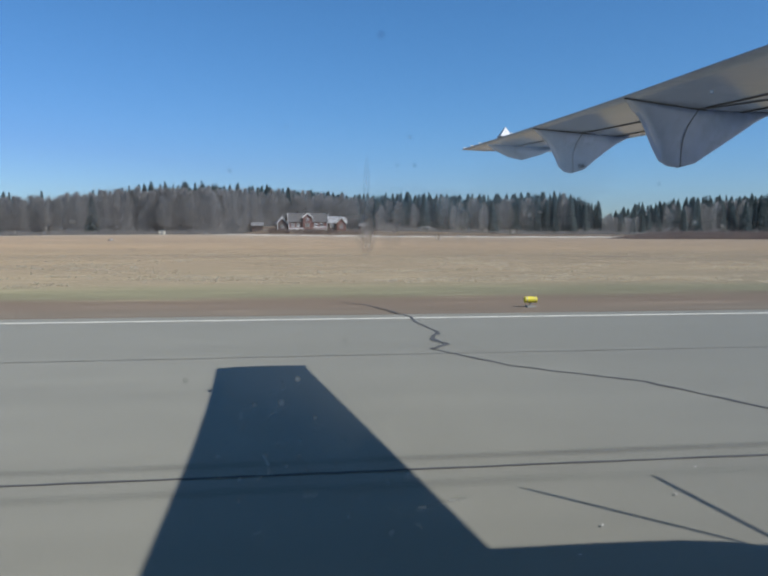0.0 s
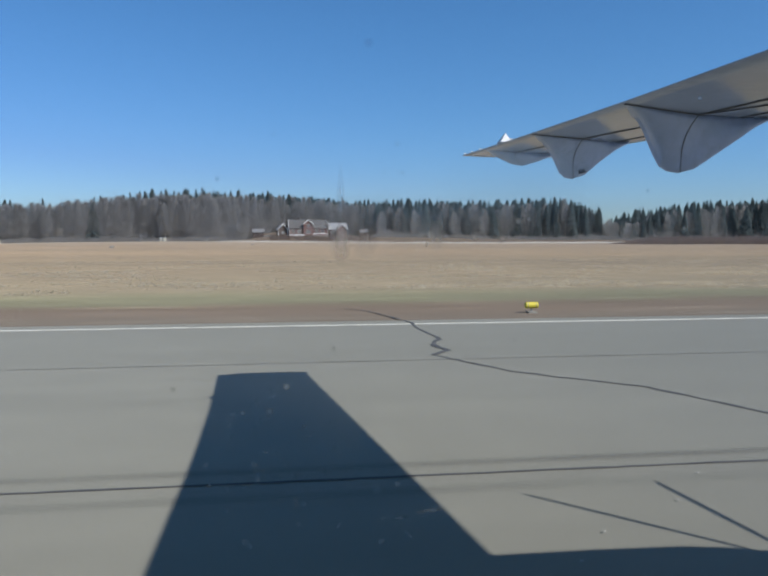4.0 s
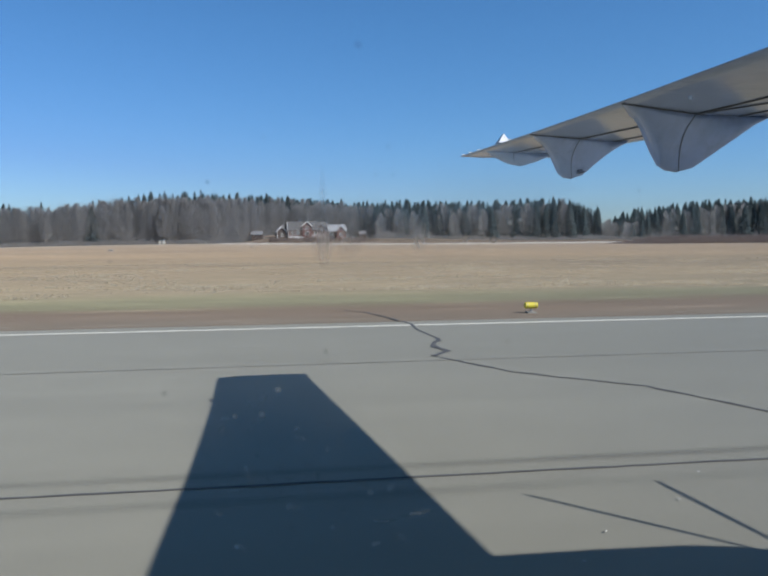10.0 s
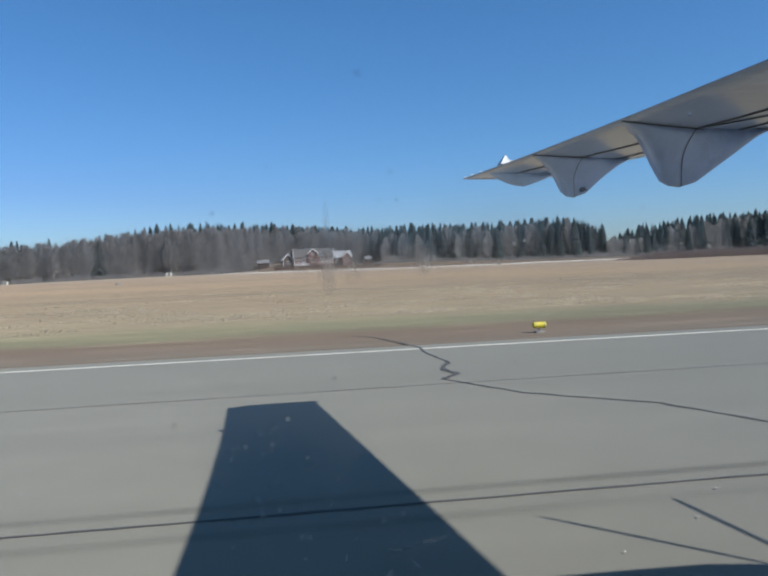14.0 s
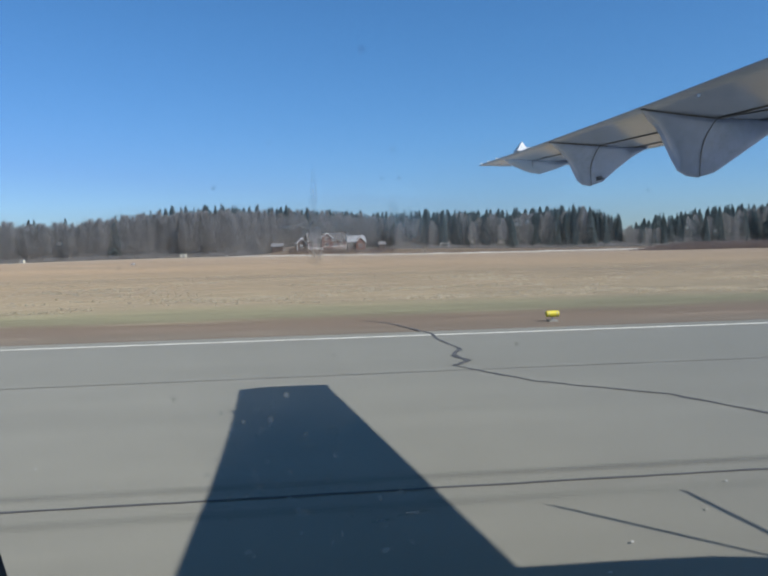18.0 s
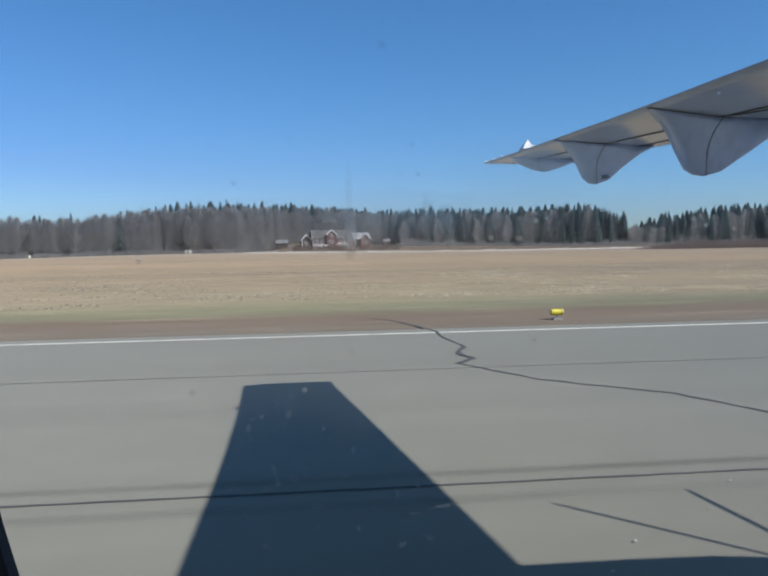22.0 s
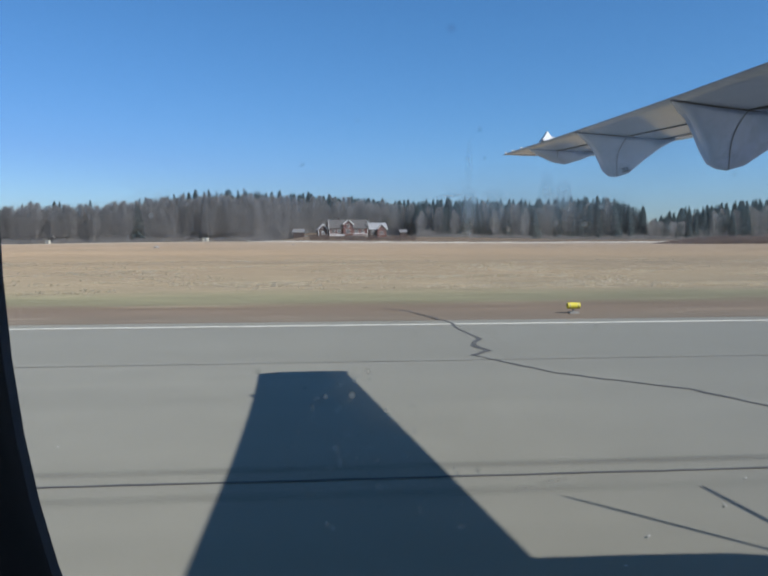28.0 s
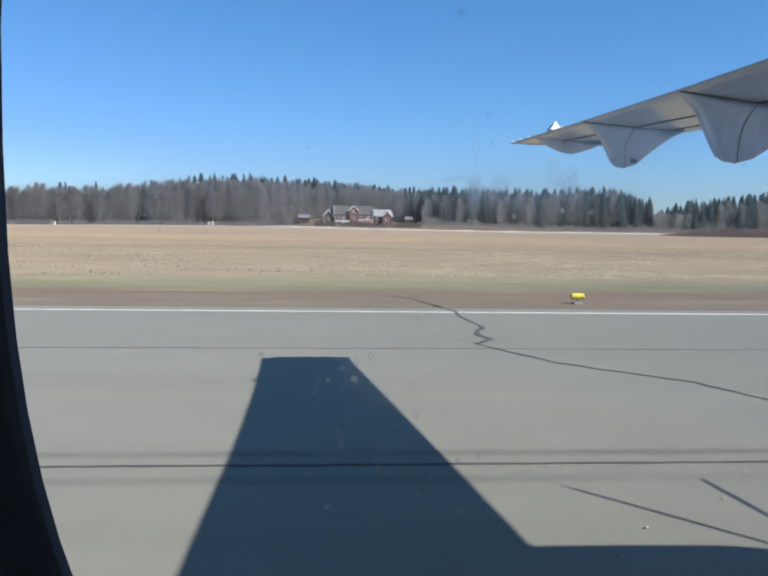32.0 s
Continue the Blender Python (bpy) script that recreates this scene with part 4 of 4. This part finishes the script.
def make_wood(name, rows, fir_share, label, variants, material, seed, sink=0.0, ends=(-215.0, 275.0)):
    """Deep wood behind the edge: many trees in one mesh, of kind stuff."""
    r = random.Random(seed)
    vs, fs, base = [], [], 0
    arrays = [(np.array(t[2] + t[0]), [tuple(f) for f in t[3]] + [tuple(i + len(t[2]) for i in f) for f in t[1]]) for t in variants]
    for depth, spacing in rows:
        x = ends[0]
        while x < ends[1]:
            x += spacing * r.uniform(0.5, 1.5)
            if r.random() > fir_share(x):
                continue
            y = edge_of_wood(x) + depth + r.uniform(-4, 4)
            y += 26 * step(-34, -14, x) * (1 - step(36, 54, x))
            h = skyline(x) * (r.uniform(0.88, 1.05) if not sink else r.uniform(0.88, 1.04)) * (1 - sink) - land(x, y) * 0.75
            if 152 < x < 170:
                h *= 0.85
            if h < 4:
                continue
            v, f = r.choice(arrays)
            s, a = h / 20.0, r.uniform(0, 6.28)
            w = 0.5 + 0.5 * s
            c, d = math.cos(a), math.sin(a)
            pts = np.stack([(v[:, 0] * c - v[:, 1] * d) * w + x, (v[:, 0] * d + v[:, 1] * c) * w + y, v[:, 2] * s + land(x, y)], 1)
            vs.append(pts)
            fs += [tuple(i + base for i in q) for q in f]
            base += len(v)
    ob = raw(name, np.concatenate(vs).tolist(), fs, material)
    tagged(ob, label, "woodland", kind="stuff")


make_wood("far_spruce_wood", ((15, 2.3), (24, 2.3), (34, 2.4)), lambda x: max(0.16 + 0.74 * step(-95, -50, x) * (1 - step(50, 75, x)), firs_here(x)) * (0.5 if 152 < x < 170 else 1.0), "dark spruces standing deep in the wood", FIRS, NEEDLES, 41)
LIGHT = [bare_tree(71 + k, 20.0, 0.21, 1150, 16, False) for k in range(5)]
make_wood("far_bare_wood", ((4, 1.5), (12, 1.6)), lambda x: 1 - firs_here(x) * 0.85, "leafless grey-brown trees filling the wood", LIGHT, TWIGS, 42, 0.15)


make_wood("outer_bare_wood", ((2, 2.4), (12, 3.0)), lambda x: 0.0 if -392 < x < -346 else 1.0, "tall leafless wood further along the field", LIGHT, TWIGS, 43, 0.0, (-500.0, -215.0))
make_wood("outer_spruce_wood", ((8, 4.0), (22, 4.0)), lambda x: 0.0 if -392 < x < -346 else 0.5, "scattered dark spruces further along the field", FIRS, NEEDLES, 44, 0.0, (-500.0, -215.0))
make_wood("low_spruce_wood", ((14, 3.4), (26, 3.4)), lambda x: 0.6, "low mixed wood beyond the end of the field", FIRS, NEEDLES, 45, 0.3, (275.0, 430.0))


def make_brush(name, label, area, count, tall, seed, material=None):
    """A tangle of upright stems and twigs."""
    r = random.Random(seed)
    vs, fs = [], []
    for k in range(count):
        x, y = area(r)
        z = land(x, y)
        h = tall(x, r)
        for j in range(10):
            a, lean = r.uniform(0, 6.28), r.uniform(0.0, 0.6)
            d = Vector((math.cos(a) * lean, math.sin(a) * lean, 1)) * h * r.uniform(0.5, 1.0)
            w = Vector((1, r.uniform(-0.4, 0.4), 0)) * r.uniform(0.015, 0.045)
            p = Vector((x + r.uniform(-0.6, 0.6), y + r.uniform(-0.6, 0.6), z))
            b = len(vs)
            vs += [tuple(p - w * 0.6), tuple(p + w * 0.6), tuple(p + d * 0.6 + w), tuple(p + d), tuple(p + d * 0.5 - w)]
            fs.append((b, b + 1, b + 2, b + 3, b + 4))
    tagged(raw(name, vs, fs, material or BRUSH), label, "brush", kind="stuff")


make_brush("roadside_brush", "low brown bushes along the foot of the wood",
           lambda r: (lambda x: (x, edge_of_wood(x) - r.uniform(0, 5)))(r.uniform(-200, 250)), 4200, lambda x, r: r.uniform(0.5, 2.6) if not -16 < x < 36 else r.uniform(0.3, 0.9), 51, TWIGS)
make_brush("young_wood", "thicket of leafless saplings between the trunks", lambda r: (lambda x: (x, edge_of_wood(x) + (27 if -20 < x < 40 else 0) + r.uniform(0, 15)))(r.uniform(-240, 300)),
           9000, lambda x, r: r.uniform(3, 12) * (0.45 if 40 < x < 152 else 0.7 if x >= 152 else 1.0), 53, TWIGS)
make_brush("willow_brush", "dense brown leafless willow thicket by the field",
           lambda r: (r.uniform(112, 270), 222 + r.uniform(0, 22)), 4600, lambda x, r: r.uniform(1.6, 3.8) * step(108, 130, x), 52)


# ---- dead grass ----
def make_grass():
    r = random.Random(61)
    vs, fs = [], []
    for k in range(30000):
        y = 35 + 46 * r.random() ** 1.4
        half = y * 0.78 + 6
        x = r.uniform(-0.62 * half - 5, half)
        if noise.noise((x * 0.10, y * 0.22, 4.0)) + 0.5 * noise.noise((x * 0.6, y * 0.8, 9.0)) < r.uniform(0.0, 0.6):
            continue
        z = land(x, y)
        for j in range(5):
            a = r.uniform(0, 6.28)
            d = Vector((math.cos(a), math.sin(a) * 0.3, r.uniform(0.25, 0.9))) * r.uniform(0.09, 0.24)
            w = Vector((0.8, 0.3, 0.2)) * r.uniform(0.02, 0.06)
            p = Vector((x + r.uniform(-0.25, 0.25), y + r.uniform(-0.12, 0.12), z - 0.02))
            b = len(vs)
            vs += [tuple(p - w), tuple(p + w), tuple(p + d)]
            fs.append((b, b + 1, b + 2))
    tagged(raw("dry_grass", vs, fs, STRAW), "tussocks of dead straw-coloured grass", "grass", kind="stuff")


make_grass()


# ---- the farmhouse beyond the field ----
def gable_roof(x0, x1, y0, y1, eave, ridge, over=0.45, along="x", thick=0.22):
    bm = bmesh.new()
    def prism(a, b, e0, e1, r0):
        m = (e0 + e1) / 2
        return [[(a, e0 - over, eave - 0.15), (a, m, ridge), (a, e1 + over, eave - 0.15), (a, e1 + over, eave - 0.15 + thick), (a, m, ridge + thick), (a, e0 - over, eave - 0.15 + thick)],
                [(b, e0 - over, eave - 0.15), (b, m, ridge), (b, e1 + over, eave - 0.15), (b, e1 + over, eave - 0.15 + thick), (b, m, ridge + thick), (b, e0 - over, eave - 0.15 + thick)]]
    if along == "x":
        rings = prism(x0 - over, x1 + over, y0, y1, ridge)
    else:
        rings = [[(y, x, z) for x, y, z in ring] for ring in prism(y0 - over, y1 + over, x0, x1, ridge)]
    return loft(bm, rings)


def gable_walls(x0, x1, y0, y1, z0, eave, ridge, along="x"):
    bm = bmesh.new()
    if along == "x":
        m = (y0 + y1) / 2
        rings = [[(x, y0, z0), (x, y0, eave), (x, m, ridge - 0.05), (x, y1, eave), (x, y1, z0)] for x in (x0, x1)]
    else:
        m = (x0 + x1) / 2
        rings = [[(x0, y, z0), (x0, y, eave), (m, y, ridge - 0.05), (x1, y, eave), (x1, y, z0)] for y in (y0, y1)]
    return loft(bm, rings)


def window_in(house, x, y, z, w, h):
    block("window", x - w / 2, x + w / 2, y - 0.06, y + 0.02, z, z + h, PANE_DARK, house)
    win = house.children[-1]
    t = 0.12
    for a, b, c, d in ((x - w / 2 - t, x + w / 2 + t, z - t, z), (x - w / 2 - t, x + w / 2 + t, z + h, z + h + t), (x - w / 2 - t, x - w / 2, z, z + h), (x + w / 2, x + w / 2 + t, z, z + h), (x - 0.04, x + 0.04, z, z + h)):
        block("window_frame", a, b, y - 0.10, y - 0.062, c, d, TRIM_WHITE, win)


def barge(house, xm, half, y, eave, ridge, over=0.45):
    """White boards along the sloping edges of a gable."""
    for s in (-1, 1):
        bm = bmesh.new()
        a = (xm + s * (half + over), eave - 0.2)
        b = (xm, ridge + 0.25)
        loft(bm, [[(p[0], yy, p[1]), (p[0], yy, p[1] + 0.42), (p[0], yy + 0.08, p[1] + 0.42), (p[0], yy + 0.08, p[1])] for p, yy in ((a, y), (b, y))])
        part("barge_board", bm, TRIM_WHITE, house)


def make_house():
    x0, y0 = -0.8, 304.0
    z = land(8, 306) + 0.1
    h = thing("farmhouse", "red wooden farmhouse with white-trimmed gables and a grey-brown tiled roof", "house", at=(x0, y0, z), turn=9)
    block("plinth", -0.1, 16.6, -0.1, 8.1, -1.0, 0.4, CONCRETE, h)
    part("wall", gable_walls(0, 16.5, 0, 8, 0.4, 3.4, 6.9), RED_WOOD, h)
    part("roof", gable_roof(0, 16.5, 0, 8, 3.4, 6.9), TILE, h)
    block("chimney", 4.0, 4.8, 3.7, 4.5, 6.4, 8.0, TILE, h)
    part("dormer_wall", gable_walls(5.8, 9.8, -0.9, 3.0, 0.4, 4.9, 6.5, "y"), RED_WOOD, h, "red gabled front bay")
    part("dormer_roof", gable_roof(5.8, 9.8, -0.9, 3.0, 4.9, 6.5, 0.4, "y"), TILE, h)
    barge(h, 7.8, 2.0, -1.42, 4.9, 6.5)
    for s in (0.0, 16.5):
        block("corner_board", s - 0.1, s + 0.1, -0.12, 0.1, 0.4, 3.4, TRIM_WHITE, h)
    block("gable_board", -0.62, -0.46, -0.6, 0.1, 3.2, 7.1, TRIM_WHITE, h)
    block("gable_board", 16.9, 17.06, -0.6, 0.1, 3.2, 7.1, TRIM_WHITE, h)
    for x, w in ((1.7, 1.2), (4.0, 1.2), (11.6, 1.2), (14.2, 1.2)):
        window_in(h, x, -0.02, 1.4, w, 1.3)
    window_in(h, 7.8, -0.95, 1.3, 1.6, 1.4)
    window_in(h, 7.8, -0.95, 4.0, 1.1, 1.0)
    block("veranda_deck", 9.6, 15.5, -3.0, -0.15, 0.1, 0.4, CONCRETE, h)
    block("veranda_rail", 9.6, 15.5, -3.05, -2.93, 1.1, 1.3, TRIM_WHITE, h)
    for k in range(8):
        block("veranda_post", 9.6 + k * 0.83, 9.72 + k * 0.83, -3.04, -2.94, 0.4, 1.1, TRIM_WHITE, h)
    # lower wing with a pale tin roof
    w = thing("house_wing", "brown house wing with a pale tin roof and gabled porch", "house", at=(x0 + 16.9, y0 + 3.4, z), turn=9)
    part("wall", gable_walls(0, 7.9, 0, 7, -0.6, 2.9, 5.6), DARK_WOOD, w)
    part("roof", gable_roof(0, 7.9, 0, 7, 2.9, 5.6), TIN, w)
    part("porch_wall", gable_walls(3.4, 7.2, -1.6, 2.0, -0.6, 2.8, 4.8, "y"), RED_WOOD, w)
    part("porch_roof", gable_roof(3.4, 7.2, -1.6, 2.0, 2.8, 4.8, 0.35, "y"), TILE, w)
    barge(w, 5.3, 1.9, -2.06, 2.8, 4.8, 0.35)
    window_in(w, 5.3, -1.65, 0.8, 1.3, 1.3)
    window_in(w, 1.6, -0.05, 1.0, 1.2, 1.2)
    # dark annex at the other end
    a = thing("annex", "dark brown wooden annex with white corner boards and a tin roof", "shed", at=(x0 - 4.7, y0 + 0.2, z), turn=9)
    part("wall", gable_walls(0, 3.9, 0, 6, -0.6, 2.7, 4.7, "y"), DARK_WOOD, a)
    part("roof", gable_roof(0, 3.9, 0, 6, 2.7, 4.7, 0.4, "y"), TIN, a)
    barge(a, 1.95, 1.95, -0.46, 2.7, 4.7, 0.4)
    for s in (0.0, 3.9):
        block("corner_board", s - 0.1, s + 0.1, -0.1, 0.1, -0.4, 2.7, TRIM_WHITE, a)
    window_in(a, 1.95, -0.05, 0.9, 1.0, 1.1)
    # sheds on both sides
    for x, dy, wdt, eav, rid, lab in ((-15.5, 2.0, 4.6, 2.0, 3.2, "small grey shed with a pale roof"), (30.6, 5.0, 2.8, 2.0, 3.0, "small dark garden shed with a pale roof")):
        s = thing("shed", lab, "shed", at=(x0 + x, y0 + dy, z - 0.3))
        part("wall", gable_walls(0, wdt, 0, 3, -0.6, eav, rid), DARK_WOOD, s)
        part("roof", gable_roof(0, wdt, 0, 3, eav, rid, 0.3), SHED_ROOF, s)
    # pale board fence and terrace wall before the house
    f = thing("board_fence", "low white board fence along the front garden", "fence", at=(x0, y0 - 2.6, land(8, 302)), turn=6)
    for k in range(6):
        block("fence_post", k * 1.25, k * 1.25 + 0.12, 0, 0.12, -0.4, 1.1, TRIM_WHITE, f)
        if k < 5:
            for zz in (0.35, 0.75):
                block("fence_board", k * 1.25 + 0.12, k * 1.25 + 1.25, 0.02, 0.08, zz, zz + 0.3, TRIM_WHITE, f)


def make_cottage():
    """A small house in a clearing, passed early on."""
    y0 = edge_of_wood(-368) + 6
    c = thing("cottage", "small brown wooden cottage with a pale gable among bare trees", "house", at=(-376, y0, land(-376, y0)), turn=4)
    block("plinth", -0.1, 9.1, -0.1, 7.1, -0.5, 0.4, CONCRETE, c)
    part("wall", gable_walls(0, 9, 0, 7, 0.4, 3.1, 5.9, "y"), DARK_WOOD, c)
    part("roof", gable_roof(0, 9, 0, 7, 3.1, 5.9, 0.45, "y"), TIN, c)
    barge(c, 4.5, 4.5, -0.52, 3.1, 5.9)
    block("chimney", 4.1, 4.8, 3.4, 4.1, 5.6, 7.0, TILE, c)
    for x in (2.4, 6.6):
        window_in(c, x, -0.02, 1.2, 1.2, 1.3)
    block("door", 4.0, 5.0, -0.06, -0.004, 0.4, 2.4, TRIM_WHITE, c)
    o = thing("outbuilding", "low grey outbuilding with a tin roof beside the cottage", "shed", at=(-362, y0 + 3, land(-362, y0 + 3)))
    part("wall", gable_walls(0, 8, 0, 4, -0.3, 2.2, 3.4), DARK_WOOD, o)
    part("roof", gable_roof(0, 8, 0, 4, 2.2, 3.4, 0.35), TIN, o)
    block("door", 3.2, 4.6, -0.05, -0.004, 0.0, 1.9, TRIM_WHITE, o)


make_house()
make_cottage()
make_brush("garden_brush", "sparse leafless bushes before the farmhouse", lambda r: (r.uniform(-9, 36), r.uniform(297.5, 301.0)), 330, lambda x, r: r.uniform(0.5, 2.0), 54)


def make_roadside():
    # low bank of pale gravel along the far edge of the field
    verts, faces = [], []
    for i in range(110):
        x = -34 + i * 1.7
        top = 0.34 + 0.22 * noise.noise((x * 0.16, 0.0, 2.0)) + 0.10 * noise.noise((x * 0.7, 0.0, 5.0))
        top *= step(-34, -20, x) * (1 - step(138, 152, x))
        mid = 290.4 + 0.6 * math.sin(x * 0.05)
        for dy, z in ((-0.9, -0.05), (-0.3, top), (0.4, top * 0.95), (1.2, -0.05)):
            verts.append((x, mid + dy, land(x, mid + dy) + z))
        if i:
            k = 4 * i
            faces += [(k - 4 + j, k + j, k + j + 1, k - 3 + j) for j in range(3)]
    tagged(raw("gravel_bank", verts, faces, PALE_GRAVEL), "low bank of pale gravel along the far edge of the field", "bank", kind="structure")
    g = thing("goal_frame", "small white metal goal frame standing before the wood", "goal", at=(57.0, 309.0, land(57, 309)), turn=4)
    for x in (0.0, 3.6):
        block("post", x - 0.07, x + 0.07, -0.07, 0.07, -0.3, 2.1, TRIM_WHITE, g, 0.02)
        block("back_stay", x - 0.04, x + 0.04, 0.07, 1.2, 0.0, 0.08, TRIM_WHITE, g)
    block("crossbar", -0.07, 3.67, -0.07, 0.07, 2.1, 2.24, TRIM_WHITE, g, 0.02)
    for x, y, w, h, lab in ((-50.0, 288.0, 2.2, 1.5, "small pale equipment hut at the edge of the field"), (-104.0, 270.0, 1.3, 1.2, "pale grey utility cabinet beside the wood")):
        c = thing("equipment_hut", lab, "hut", at=(x, y, land(x, y)))
        block("body", -w / 2, w / 2, -0.6, 0.6, -0.2, h, CREAM, c, 0.03)
        block("roof", -w / 2 - 0.1, w / 2 + 0.1, -0.7, 0.7, h, h + 0.12, TIN, c, 0.02)
        block("door", -0.35, 0.35, -0.64, -0.602, 0.05, h - 0.15, STEEL, c)


make_roadside()


# ---- runway edge markers ----
def make_marker(x, y, colour, label):
    m = thing("edge_marker", label, "marker", "runway edge markers", at=(x, y, land(x, y)))
    block("base_plate", -0.16, 0.16, -0.16, 0.16, -0.03, 0.04, CONCRETE, m)
    block("post", -0.03, 0.03, -0.03, 0.03, 0.03, 0.16, STEEL, m)
    rings = [[(px, r * math.cos(a), 0.26 + r * math.sin(a)) for a in (2 * math.pi * k / 16 for k in range(16))] for px, r in ((-0.235, 0.085), (-0.22, 0.115), (0.22, 0.115), (0.235, 0.085))]
    part("barrel", loft(bmesh.new(), rings), colour, m)
    for px in (-0.16, 0.14):
        rings = [[(px + d, 0.119 * math.cos(a), 0.26 + 0.119 * math.sin(a)) for a in (2 * math.pi * k / 16 for k in range(16))] for d in (0, 0.02)]
        part("band", loft(bmesh.new(), rings), STEEL, m)
    return m


for k in range(-7, 4):
    make_marker(8.6 + 52 * k, 24.75, YELLOW if k % 5 != 2 else CREAM, "yellow barrel-shaped runway edge marker on a short post" if k % 5 != 2 else "cream barrel-shaped runway edge marker on a short post")


# ---- loose chips on the asphalt and stones in the field ----
def make_chips():
    r = random.Random(81)
    shapes = []
    for k in range(4):
        bm = bmesh.new()
        bmesh.ops.create_icosphere(bm, subdivisions=1, radius=0.014)
        for v in bm.verts:
            v.co = Vector((v.co.x * r.uniform(1.2, 2.2), v.co.y * r.uniform(0.6, 1.2), v.co.z * 0.4 + 0.004))
        me = bpy.data.meshes.new("stone_chip")
        bm.to_mesh(me)
        bm.free()
        me.materials.append(CHIP)
        shapes.append(me)
    spots = [(3.95, 6.75), (2.85, 6.1), (2.4, 5.55), (-2.1, 5.3), (-3.6, 9.4)]
    spots += [(r.uniform(-9, 11), 4.5 + 16 * r.random() ** 1.4) for k in range(16)]
    for x, y in spots:
        o = new("stone_chip", r.choice(shapes))
        o.matrix_world = pose(x, y, 0.016, 0, 0, r.uniform(0, 360))
        tagged(o, "pale stone chip lying on the asphalt", "stone", "chips on the runway")
    for x, y, s in ((-40, 166, 0.42), (-33, 285, 0.6), (-11, 205, 0.3)):
        bm = bmesh.new()
        bmesh.ops.create_icosphere(bm, subdivisions=3, radius=s)
        for v in bm.verts:
            q = 1 + 0.25 * noise.noise(v.co * 1.6 / s + Vector((x, y, 0)))
            v.co = Vector((v.co.x * q * 1.3, v.co.y * q, v.co.z * q * 0.75))
        me = bpy.data.meshes.new("field_stone")
        bm.to_mesh(me)
        bm.free()
        me.materials.append(STONE)
        o = new("field_stone", me)
        o.location = (x, y, land(x, y) + s * 0.3)
        tagged(o, "grey boulder lying in the dead grass", "stone", "stones in the field")


make_chips()
